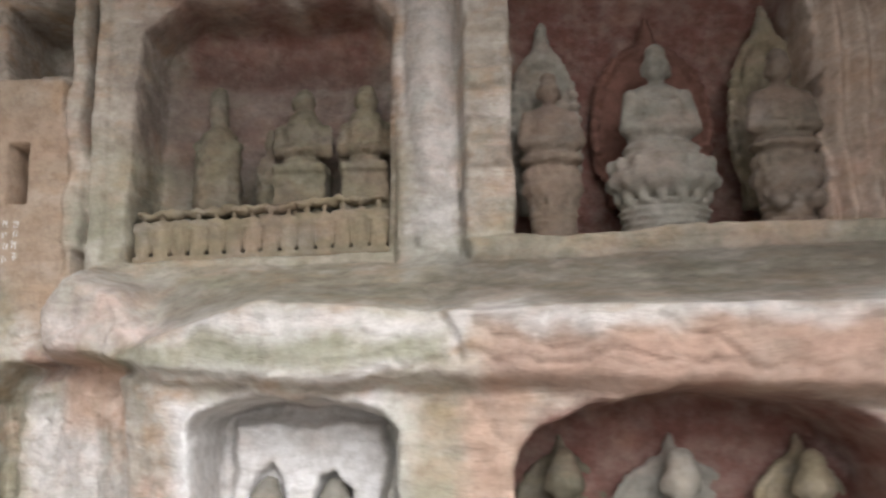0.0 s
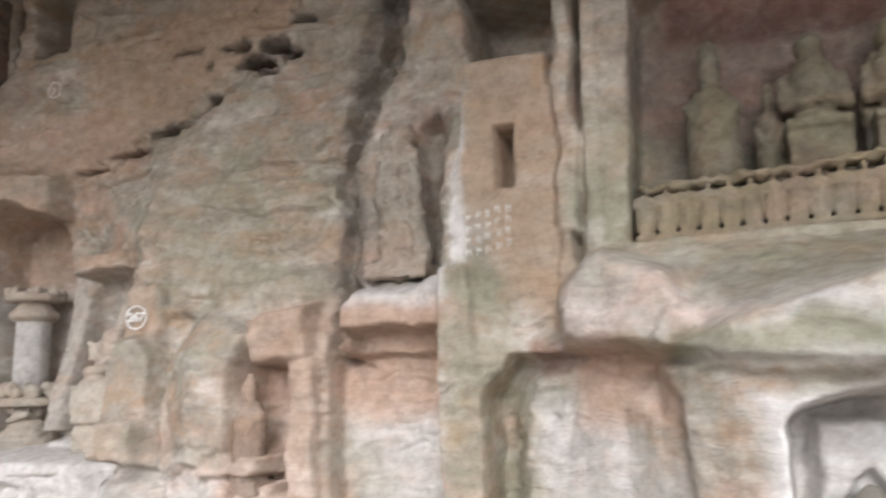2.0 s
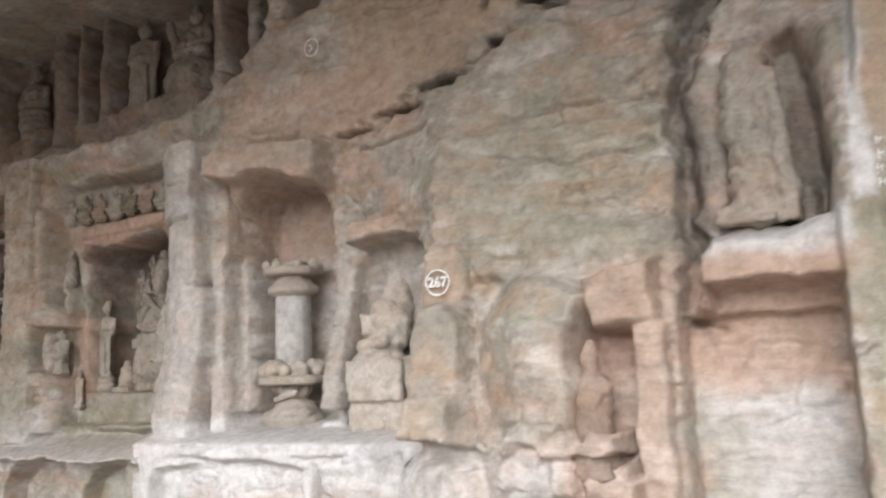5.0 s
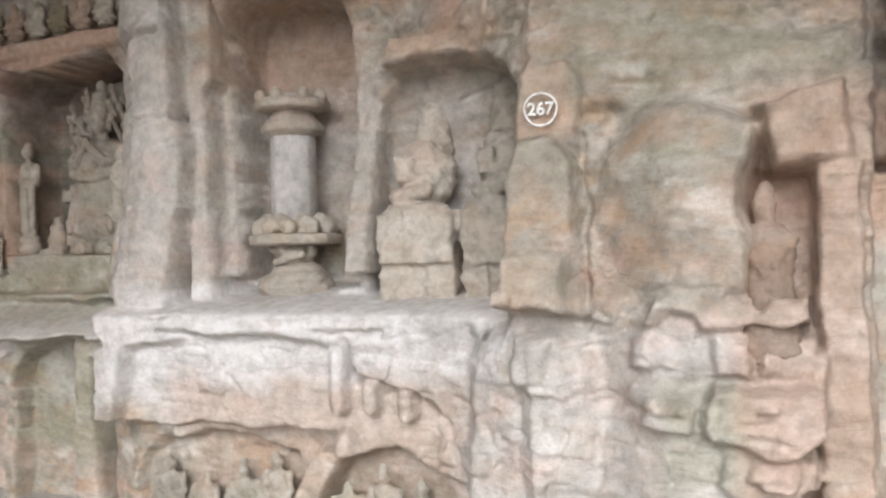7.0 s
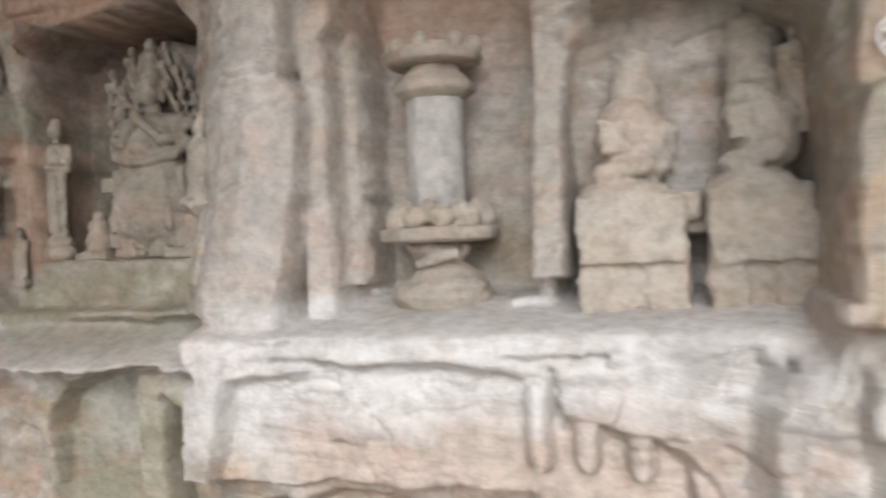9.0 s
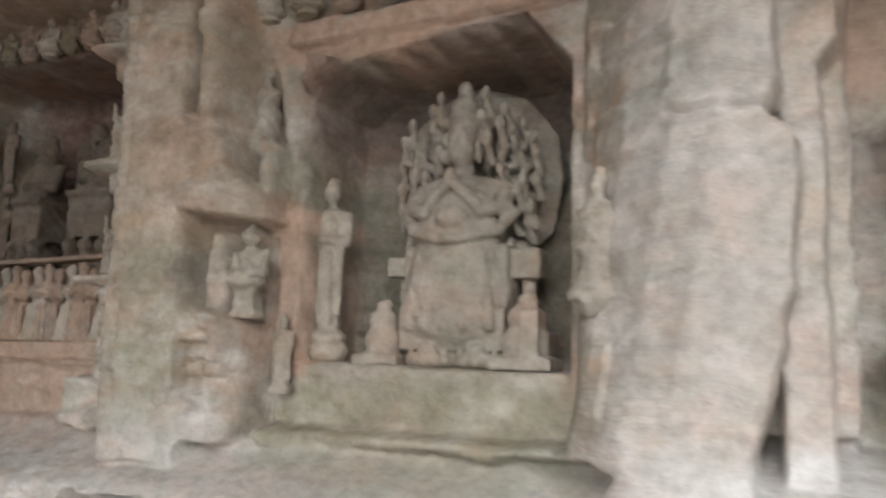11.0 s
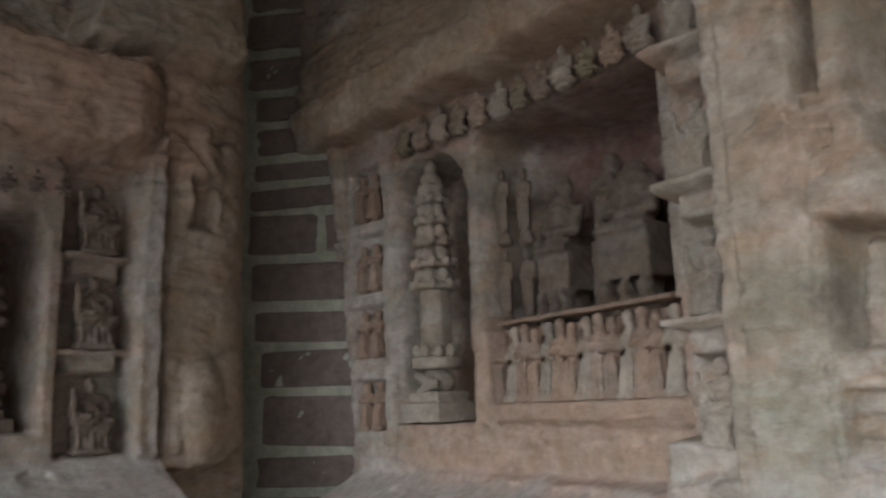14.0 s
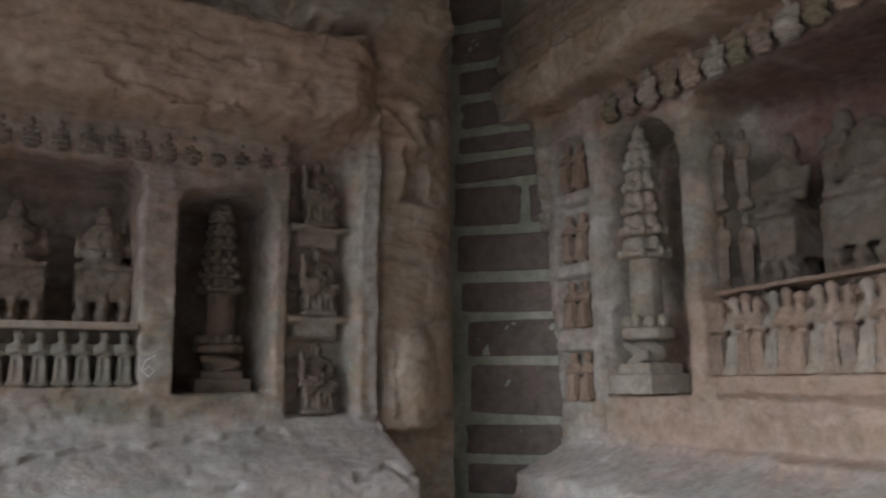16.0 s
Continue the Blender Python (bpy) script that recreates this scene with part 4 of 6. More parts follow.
end.build([(0.3, 2.78), (3.9, 2.82), (4.3, 3.0), (4.5, 3.3), (4.4, 3.36), (0.3, 3.36)], lambda a, z: 11.12 + 0.5 * ease(a, 4.0, 4.5) + 0.04 * fbm(a * 3, z * 4, 3, 91), 0.07, 0.02)
end.groove([(0.4, 3.42), (3.0, 3.4), (4.2, 3.3)], 0.04, 0.3, 0.03)
end.lay([(3.75, 3.4), (4.6, 3.42), (4.5, 4.7), (3.7, 4.7)], lambda a, z: 11.1 + 0.05 * fbm(a * 4, z * 4, 3, 92), 0.08, 0.03)
end.lay(rect(0.3, -0.2, 4.25, 1.37), lambda a, z: 10.85 + 0.42 * ease(z, 1.08, 1.36) + 0.04 * fbm(a * 2, z * 5, 3, 93), 0.04, 0.02)
end.groove([(2.5, 1.22), (3.0, 1.27), (3.7, 1.3)], 0.02, 0.04)
end.stain("rose", rect(0.3, 2.78, 4.4, 3.4), 0.8, 0.15)
end.stain("pigment", rect(0.3, 2.0, 4.0, 2.8), 0.4, 0.3)
# Shade of the two deep end-wall niches, painted at their backs.
end.stain("soot_shade", rect(3.22, 1.5, 3.64, 2.45), 0.6, 0.08)
end.stain("soot_shade", rect(1.2, 1.8, 3.0, 2.5), 0.45, 0.1)
end.stain("lime", rect(0.3, 0.0, 4.25, 1.38), 0.5, 0.12)
end.stain("ochre", rect(4.22, 1.2, 4.9, 4.5), 0.35, 0.1)
end.stain("lime", rect(4.12, 1.2, 4.22, 3.0), 0.4, 0.04)
for _ in range(34):
    y, zz, run = rnd.uniform(1.5, 4.2), rnd.choice((rnd.uniform(2.8, 3.4), rnd.uniform(2.8, 3.4), rnd.uniform(0.9, 1.36), rnd.uniform(3.4, 4.2))), rnd.uniform(0.1, 0.5)
    end.groove([(y, zz), (y + run * 0.5, zz + rnd.uniform(-0.03, 0.03)), (y + run, zz + rnd.uniform(-0.06, 0.06))], rnd.uniform(0.012, 0.024), rnd.uniform(0.012, 0.04), 0.03)
for _ in range(14):
    y, zz, w, h = rnd.uniform(1.5, 4.2), rnd.uniform(2.8, 3.4), rnd.uniform(0.06, 0.25), rnd.uniform(0.03, 0.1)
    end.swell([(y - w, zz - h), (y + w * 0.7, zz - h), (y + w, zz + h), (y - w * 0.5, zz + h * 0.8)], rnd.uniform(-0.02, 0.02), 0.03, 0.02)
end.weather(1.3)
end_wall = tagged(end.mesh("wall_west", lambda a, z, d: (-d, a, z), 12.9, CLIFF), "shaded reddish sandstone end wall with carved niches", "rock wall", kind="structure")


# ---- tools for things ----
def mesh_of(bm, name, material, smooth=True):
    me = bpy.data.meshes.new(name)
    bm.to_mesh(me)
    bm.free()
    me.materials.append(material)
    if smooth:
        for p in me.polygons:
            p.use_smooth = True
    return me


def part(name, bm, material, parent, label="", smooth=True):
    ob = new(name, mesh_of(bm, name, material, smooth))
    ob.parent = parent
    return tagged(ob, label)


_ball = bmesh.new()
bmesh.ops.create_icosphere(_ball, subdivisions=2, radius=1)
BALL_V = np.array([v.co[:] for v in _ball.verts])
BALL_F = [[v.index for v in f.verts] for f in _ball.faces]
_ball.free()
BOX_V = np.array([(x, y, zz) for x in (-1, 1) for y in (-1, 1) for zz in (-1, 1)], float)
BOX_F = [[0, 1, 3, 2], [4, 6, 7, 5], [0, 4, 5, 1], [2, 3, 7, 6], [0, 2, 6, 4], [1, 5, 7, 3]]


def ball(c, r):
    return [("ball", np.array(c, float), np.array(r if hasattr(r, "__len__") else (r, r, r), float))]


def box(c, h):
    return [("box", np.array(c, float), np.array(h, float))]


def limb(p, q, r0, r1):
    p, q = np.array(p, float), np.array(q, float)
    n = max(3, int(np.linalg.norm(q - p) / (0.55 * min(r0, r1))))
    return [("ball", p + (q - p) * i / n, np.full(3, r0 + (r1 - r0) * i / n)) for i in range(n + 1)]


def both(fn):
    return fn(1) + fn(-1)


def hewn(name, shapes, height, voxel, material, seed=0, wear=0.006, soften=5):
    """One weathered stone mesh: shapes given for a height of 1, melted together, eroded, scaled."""
    verts, faces = [], []
    for kind, c, r in shapes:
        v, f = (BALL_V, BALL_F) if kind == "ball" else (BOX_V, BOX_F)
        faces += [[i + len(verts) * 0 + base for i in face] for base in (sum(len(k) for k in verts),) for face in f]
        verts.append((v * r + c) * height)
    me = bpy.data.meshes.new(name)
    me.from_pydata(np.concatenate(verts).tolist(), [], faces)
    ob = bpy.data.objects.new(name, me)
    scene.collection.objects.link(ob)
    re = ob.modifiers.new("melt", "REMESH")
    re.mode, re.voxel_size = "VOXEL", voxel
    sm = ob.modifiers.new("wear", "SMOOTH")
    sm.factor, sm.iterations = 0.5, soften
    bpy.context.view_layer.update()
    made = bpy.data.meshes.new_from_object(ob.evaluated_get(bpy.context.evaluated_depsgraph_get()))
    made.name = name
    bpy.data.objects.remove(ob)
    bpy.data.meshes.remove(me)
    co = np.empty(len(made.vertices) * 3, np.float32)
    no = np.empty(len(made.vertices) * 3, np.float32)
    made.vertices.foreach_get("co", co)
    made.vertices.foreach_get("normal", no)
    co, no = co.reshape(-1, 3), no.reshape(-1, 3)
    push = fbm(co[:, 0] * 14 + co[:, 1] * 9, co[:, 2] * 16 - co[:, 1] * 7, 3, seed) + 0.8 * fbm(co[:, 0] * 45, co[:, 2] * 50 + co[:, 1] * 40, 2, seed + 3)
    made.vertices.foreach_set("co", (co + no * (push * wear)[:, None]).astype(np.float32).ravel())
    made.polygons.foreach_set("use_smooth", np.ones(len(made.polygons), bool))
    made.materials.clear()
    made.materials.append(material)
    made.update()
    return made


def stand(name, me, x, y, z, label, category="statue", group="", turn=0.0, scale=1.0):
    ob = new(name, me)
    ob.matrix_world = pose(x, y, z, 0, 0, turn) @ Matrix.Scale(scale, 4)
    return tagged(ob, label, category, group)


# ---- shapes of figures (height 1, facing -y) ----
def lotus_seat(p, w):
    s = ball((0, 0, p * 0.1), (w * 0.75, w * 0.6, p * 0.14)) + ball((0, 0, p * 0.28), (w * 0.62, w * 0.5, p * 0.16)) + ball((0, 0, p * 0.72), (w * 0.95, w * 0.72, p * 0.3))
    for row, (zz, rr) in enumerate(((0.55, 0.92), (0.78, 1.0))):
        for k in range(12):
            t = 2 * math.pi * (k + 0.5 * row) / 12
            s += ball((w * 0.9 * rr * math.cos(t), w * 0.7 * rr * math.sin(t), p * zz), (w * 0.19, w * 0.17, p * 0.16))
    return s


def block_seat(p, w):
    s = box((0, 0, p * 0.45), (w * 0.72, w * 0.55, p * 0.45)) + box((0, 0, p * 0.92), (w * 0.85, w * 0.65, p * 0.09)) + box((0, 0, p * 0.08), (w * 0.9, w * 0.7, p * 0.08))
    for k in range(5):
        s += limb(((k - 2) * w * 0.32, -w * 0.56, p * 0.85), ((k - 2) * w * 0.34, -w * 0.58, p * 0.2), w * 0.07, w * 0.09)
    return s


def seated(p=0.34, w=0.26, seat=lotus_seat, head=True, crown=0.05, prayer=False):
    s = seat(p, w)
    s += ball((0, -0.03, p + 0.055), (0.235, 0.17, 0.07)) + both(lambda k: ball((k * 0.16, -0.09, p + 0.06), (0.1, 0.1, 0.06)))
    s += ball((0, 0.02, p + 0.2), (0.125, 0.1, 0.17)) + ball((0, 0.02, p + 0.33), (0.175, 0.09, 0.08))
    s += both(lambda k: limb((k * 0.165, 0.01, p + 0.34), (k * 0.2, -0.03, p + 0.17), 0.055, 0.05))
    if prayer:
        s += both(lambda k: limb((k * 0.2, -0.03, p + 0.17), (k * 0.03, -0.14, p + 0.26), 0.048, 0.035))
    else:
        s += both(lambda k: limb((k * 0.2, -0.03, p + 0.17), (k * 0.04, -0.15, p + 0.13), 0.05, 0.04))
    for k in range(4):
        s += limb((-0.1 + 0.03 * k, -0.075, p + 0.33 - 0.035 * k), (0.08, -0.095, p + 0.2 - 0.04 * k), 0.014, 0.014)
    if head:
        s += ball((0, 0.0, p + 0.42), (0.045, 0.045, 0.05)) + ball((0, -0.012, p + 0.5), (0.08, 0.085, 0.095)) + ball((0, 0.0, p + 0.57 + crown * 0.5), (0.045, 0.045, 0.03 + crown))
        s += both(lambda k: ball((k * 0.078, 0.0, p + 0.485), (0.014, 0.025, 0.045))) + ball((0, -0.097, p + 0.49), (0.013, 0.016, 0.025))
    else:
        s += ball((0, 0.03, p + 0.45), (0.07, 0.05, 0.1))
    return s


def robed(p=0.42, w=0.28, drum=True, lean=0.0):
    """A seated figure wrapped in a plain robe on a lotus throne with a drum under it."""
    s = ball((0, 0, p * 0.68), (w * 0.98, w * 0.78, p * 0.27)) + ball((0, 0, p * 0.85), (w * 0.9, w * 0.7, p * 0.16))
    for row, (zz, rr) in enumerate(((0.5, 0.76), (0.66, 0.9), (0.84, 0.86))):
        for k in range(14):
            t = 2 * math.pi * (k + 0.5 * row) / 14
            s += ball((w * rr * math.cos(t), w * 0.76 * rr * math.sin(t), p * zz), (w * 0.1, w * 0.085, p * 0.085))
    if drum:
        for k in range(6):
            s += ball((0, 0, p * (0.04 + 0.075 * k)), (w * (0.8 if k != 4 else 0.86), w * 0.62, p * 0.06))
    s += ball((0, -0.01, p + 0.01), (0.2, 0.15, 0.05)) + ball((0, 0, p + 0.1), (0.172, 0.125, 0.12)) + ball((0, 0.01, p + 0.2), (0.16, 0.11, 0.14)) + ball((0, 0.02, p + 0.29), (0.145, 0.09, 0.075))
    s += both(lambda k: limb((k * 0.135, 0.0, p + 0.29), (k * 0.165, -0.03, p + 0.12), 0.04, 0.045) + limb((k * 0.165, -0.03, p + 0.12), (k * 0.04, -0.12, p + 0.1), 0.042, 0.03))
    for k in range(5):
        s += limb((-0.09, -0.09, p + 0.26 - 0.035 * k), (0, -0.118, p + 0.22 - 0.035 * k), 0.009, 0.009) + limb((0, -0.118, p + 0.22 - 0.035 * k), (0.09, -0.09, p + 0.26 - 0.035 * k), 0.009, 0.009)
    s += ball((0, 0.01, p + 0.37), (0.04, 0.04, 0.05)) + ball((lean, -0.005, p + 0.445), (0.07, 0.076, 0.085)) + ball((lean, 0.0, p + 0.52), (0.055, 0.06, 0.05))
    return s + both(lambda k: ball((lean + k * 0.068, 0.005, p + 0.43), (0.012, 0.02, 0.04))) + ball((lean, -0.08, p + 0.435), (0.011, 0.014, 0.022))


def shrouded(seat=0.3, w=0.13, cap=0.2):
    """A much worn standing figure: a bell of robe under a narrow capped head."""
    top = 1 - cap
    s = limb((0, 0, 0.04), (0, 0, top * 0.6), w * 1.15, w) + ball((0, 0, top * 0.72), (w * 1.05, w * 0.8, 0.16)) + ball((0, 0, top * 0.86), (w * 0.85, w * 0.65, 0.1))
    s += limb((0, 0.01, top * 0.9), (0, 0.01, 0.95), w * 0.42, w * 0.36) + ball((0, -0.01, top + cap * 0.35), (w * 0.46, w * 0.46, cap * 0.42))
    s += both(lambda k: limb((k * w * 0.9, -0.02, top * 0.84), (k * w * 0.2, -w * 0.85, top * 0.62), w * 0.22, w * 0.2))
    return s + box((0, 0, 0.05), (w * 1.2, w, 0.06))


def eroded(w=1.0, head=0.07):
    """A seated figure weathered to its masses: stub legs, block throne, slab of a torso, faint head."""
    s = both(lambda k: box((k * 0.13 * w, -0.02, 0.07), (0.075 * w, 0.09, 0.1))) + box((0, 0.08, 0.12), (0.2 * w, 0.07, 0.12)) + box((0.0, -0.01, 0.09), (0.06 * w, 0.08, 0.1))
    s += box((0, 0, 0.27), (0.2 * w, 0.14, 0.12)) + box((0.05 * w, 0.02, 0.35), (0.21 * w, 0.11, 0.05)) + ball((-0.02, -0.03, 0.4), (0.185 * w, 0.13, 0.05)) + box((0.22 * w, 0.03, 0.31), (0.045, 0.07, 0.06))
    s += ball((0.02, 0.02, 0.54), (0.16 * w, 0.125, 0.13)) + ball((0.02, 0.03, 0.61), (0.165 * w, 0.11, 0.1)) + ball((0.0, 0.05, 0.69), (0.12 * w, 0.09, 0.06))
    s += limb((-0.11 * w, -0.09, 0.47), (0.06 * w, -0.11, 0.5), 0.035, 0.04) + box((-0.05, -0.08, 0.6), (0.05 * w, 0.03, 0.06))
    return s + limb((0.02, 0.13, 0.7), (0.02, 0.17, 0.92), head + 0.03, head + 0.02)


def enthroned(block=0.5, w=0.2, torso=0.15, head=True):
    """A dark worn figure on a square throne carried by crouching beasts."""
    s = ball((0, 0.03, 0.03), (w * 1.05, 0.15, 0.04)) + box((0, 0.06, block * 0.3), (w * 0.5, 0.09, block * 0.3))
    for k in (-1, 0, 1):
        s += ball((k * w * 0.72, -0.04, 0.09), (w * 0.34, 0.12, 0.08)) + ball((k * w * 0.72, -0.1, 0.17), (w * 0.26, 0.07, 0.06))
    s += box((0, 0.02, block * 0.72), (w * 0.95, 0.14, block * 0.27)) + box((0, 0.01, block), (w, 0.155, 0.02)) + ball((0, -0.01, block + 0.03), (w * 0.85, 0.14, 0.05))
    t = block + 0.04
    s += ball((0, 0.04, t + 0.12), (torso * 0.92, 0.1, 0.14)) + ball((0, 0.05, t + 0.2), (torso, 0.085, 0.06))
    s += ball((0, 0.03, t + 0.14), (torso, 0.115, 0.17))
    s += both(lambda k: limb((k * torso, 0.04, t + 0.2), (k * torso * 1.05, -0.02, t + 0.07), 0.035, 0.04) + limb((k * torso * 1.05, -0.02, t + 0.07), (k * 0.03, -0.1, t + 0.06), 0.035, 0.03))
    if head:
        s += ball((0, 0.04, t + 0.28), (0.035, 0.035, 0.04)) + ball((0, 0.035, t + 0.345), (0.062, 0.062, 0.07)) + ball((0, 0.045, t + 0.4), (0.045, 0.045, 0.035))
    else:
        s += ball((0.0, 0.06, t + 0.17), (torso * 1.08, 0.13, 0.2)) + ball((0.0, 0.07, t + 0.33), (torso * 0.5, 0.07, 0.07)) + ball((-torso * 1.2, 0.08, t + 0.14), (0.045, 0.05, 0.16)) + ball((-torso * 1.2, 0.08, t + 0.32), (0.035, 0.04, 0.05))
    return s


def standing(plinth=0.1, crown=0.04, wide=1.0):
    q = plinth
    h = 1 - q - crown
    s = box((0, 0, q * 0.5), (0.13 * wide, 0.1, q * 0.5)) + ball((0, 0, q), (0.13 * wide, 0.1, q * 0.35))
    s += limb((0, 0, q + 0.06 * h), (0, 0, q + 0.5 * h), 0.085 * wide, 0.09 * wide) + ball((0, 0, q + 0.66 * h), (0.115 * wide, 0.075, 0.15 * h)) + ball((0, 0, q + 0.76 * h), (0.13 * wide, 0.065, 0.06 * h))
    s += both(lambda k: limb((k * 0.12 * wide, 0, q + 0.76 * h), (k * 0.13 * wide, -0.02, q + 0.58 * h), 0.036, 0.032) + limb((k * 0.13 * wide, -0.02, q + 0.58 * h), (k * 0.02, -0.09, q + 0.6 * h), 0.032, 0.028))
    s += both(lambda k: limb((k * 0.11 * wide, -0.02, q + 0.55 * h), (k * 0.1 * wide, -0.02, q + 0.12 * h), 0.03, 0.035))
    for k in range(5):
        s += limb(((k - 2) * 0.035 * wide, -0.085, q + 0.5 * h), ((k - 2) * 0.04 * wide, -0.085, q + 0.04 * h), 0.013, 0.018)
    s += ball((0, 0, q + 0.84 * h), (0.035, 0.035, 0.05)) + ball((0, -0.01, q + 0.915 * h), (0.062, 0.068, 0.08)) + ball((0, 0, 1 - crown * 0.7), (0.038, 0.038, crown))
    return s


def slender(plinth=0.2):
    """A slim robed attendant with joined sleeves on a round plinth."""
    q = plinth
    s = ball((0, 0, q * 0.3), (0.115, 0.1, q * 0.45)) + ball((0, 0, q * 0.75), (0.095, 0.085, q * 0.3))
    s += limb((0, 0, q + 0.02), (0, 0, 0.48), 0.062, 0.066) + limb((0, 0, 0.48), (0, 0, 0.72), 0.066, 0.074) + ball((0, 0, 0.765), (0.1, 0.062, 0.045)) + ball((0, 0, 0.82), (0.03, 0.03, 0.04))
    s += ball((0, -0.01, 0.885), (0.046, 0.052, 0.062)) + ball((0, 0.005, 0.94), (0.036, 0.04, 0.035))
    s += both(lambda k: limb((k * 0.09, 0, 0.755), (k * 0.1, -0.02, 0.62), 0.032, 0.032) + limb((k * 0.1, -0.02, 0.62), (k * 0.015, -0.075, 0.63), 0.03, 0.024) + limb((k * 0.075, -0.04, 0.6), (k * 0.07, -0.03, q + 0.08), 0.024, 0.018))
    for k in (-1, 0, 1):
        s += limb((k * 0.026, -0.066, 0.56), (k * 0.03, -0.06, q + 0.03), 0.011, 0.014)
    return s


def little(r=0.12, lean=0.0, arms=0.6):
    """A small standing relief figure: robe, crossed arms, round head."""
    s = limb((0, 0, 0.06), (lean, 0, 0.45), r * 1.05, r * 0.85) + ball((lean, 0, 0.62), (r * 1.1, r * 0.9, 0.14)) + ball((lean * 0.5, -0.01, 0.88), (r * 0.64, r * 0.7, 0.085)) + limb((lean, 0, 0.7), (lean, 0, 0.8), r * 0.55, r * 0.5)
    s += both(lambda k: limb((lean + k * r, 0, 0.68), (lean + k * r * 1.1, -r * 0.5, 0.56), r * 0.36, r * 0.34) + limb((lean + k * r * 1.1, -r * 0.5, 0.56), (lean, -r, arms), r * 0.34, r * 0.28))
    s += both(lambda k: limb((lean + k * r * 0.5, -r * 0.75, 0.45), (k * r * 0.6, -r * 0.85, 0.08), r * 0.25, r * 0.32))
    return s + box((0, 0, 0.03), (r * 1.2, r, 0.03))


def worn_lump(w=0.2):
    return box((0, 0, 0.08), (w * 1.2, w, 0.08)) + ball((0, 0, 0.35), (w, w * 0.8, 0.3)) + ball((0, 0, 0.66), (w * 0.8, w * 0.6, 0.2)) + ball((0.02, 0, 0.9), (w * 0.45, w * 0.4, 0.11))


def many_armed():
    s = ball((0, 0.16, 0.67), (0.33, 0.045, 0.36)) + ball((0, 0.12, 0.42), (0.24, 0.06, 0.28))
    for k in (-1, 1):
        s += ball((0.01 + k * 0.085, -0.07, 0.025), (0.08, 0.07, 0.03)) + ball((0.01 + k * 0.08, -0.08, 0.06), (0.045, 0.06, 0.035))
        for i in range(7):
            t = math.pi * (1 + i / 6)
            s += ball((0.01 + k * 0.085 + 0.068 * math.cos(t), -0.07 + 0.06 * math.sin(t), 0.03), (0.02, 0.018, 0.026))
    s += box((0, 0.03, 0.26), (0.185, 0.1, 0.15)) + ball((0, -0.02, 0.27), (0.205, 0.13, 0.2)) + ball((0, -0.03, 0.17), (0.2, 0.125, 0.13)) + box((0, 0.0, 0.13), (0.185, 0.1, 0.07)) + ball((0, -0.02, 0.38), (0.185, 0.11, 0.08)) + ball((0, 0, 0.44), (0.16, 0.1, 0.09))
    for k, (top, foot) in enumerate(((-0.12, -0.15), (-0.07, -0.08), (-0.015, -0.01), (0.05, 0.06), (0.11, 0.14))):
        s += limb((top, -0.105 + 0.9 * top * top, 0.37), (foot, -0.135 + 1.1 * foot * foot, 0.14), 0.016, 0.02)
    s += box((-0.225, 0.02, 0.345), (0.04, 0.06, 0.035)) + box((-0.2, 0.05, 0.17), (0.03, 0.05, 0.15)) + box((0.235, 0.02, 0.35), (0.05, 0.06, 0.05)) + limb((0.235, 0.02, 0.06), (0.235, 0.02, 0.32), 0.026, 0.026) + box((0.24, 0.05, 0.06), (0.07, 0.08, 0.07))
    s += ball((0, 0, 0.5), (0.13, 0.09, 0.13)) + ball((0, 0.0, 0.61), (0.165, 0.075, 0.05)) + ball((0, 0, 0.57), (0.14, 0.085, 0.08))
    s += both(lambda k: limb((k * 0.15, 0, 0.6), (k * 0.165, -0.05, 0.54), 0.036, 0.03) + limb((k * 0.165, -0.05, 0.54), (k * 0.1, -0.1, 0.52), 0.028, 0.026) + limb((k * 0.1, -0.1, 0.52), (k * 0.012, -0.125, 0.615), 0.025, 0.02))
    s += ball((0, -0.13, 0.63), (0.02, 0.026, 0.035)) + ball((0, -0.1, 0.5), (0.062, 0.05, 0.048)) + ball((0, -0.045, 0.54), (0.125, 0.075, 0.09)) + ball((0, -0.05, 0.46), (0.165, 0.075, 0.075))
    s += both(lambda k: limb((k * 0.19, -0.03, 0.52), (k * 0.15, -0.07, 0.46), 0.024, 0.024) + limb((k * 0.15, -0.07, 0.46), (k * 0.03, -0.125, 0.425), 0.024, 0.02)) + ball((0, -0.13, 0.425), (0.04, 0.03, 0.018))
    s += ball((0, 0, 0.68), (0.038, 0.038, 0.045)) + ball((0, -0.02, 0.745), (0.05, 0.062, 0.062)) + ball((0, -0.02, 0.79), (0.05, 0.06, 0.06)) + limb((0, -0.01, 0.82), (0, -0.01, 0.9), 0.055, 0.048) + ball((0, -0.075, 0.75), (0.01, 0.014, 0.02)) + ball((0, 0, 0.96), (0.03, 0.03, 0.045))
    s += both(lambda k: ball((k * 0.055, 0.0, 0.74), (0.012, 0.02, 0.04)))
    rnd = random.Random(4)
    for rad, count, first, last in ((0.15, 5, -8, 62), (0.215, 7, -30, 68), (0.275, 9, -46, 72)):
        for side in (-1, 1):
            for k in range(count):
                t = math.radians(first + (last - first) * k / (count - 1)) + rnd.uniform(-0.06, 0.06)
                cx, cz = side * rad * math.cos(t), 0.6 + rad * 1.12 * math.sin(t)
                out = rnd.uniform(-0.05, 0.045)
                up = rnd.uniform(0.05, 0.085)
                s += limb((cx * 0.72, 0.09, 0.6 + (cz - 0.6) * 0.72), (cx, 0.05 + out, cz - 0.02), 0.017, 0.016)
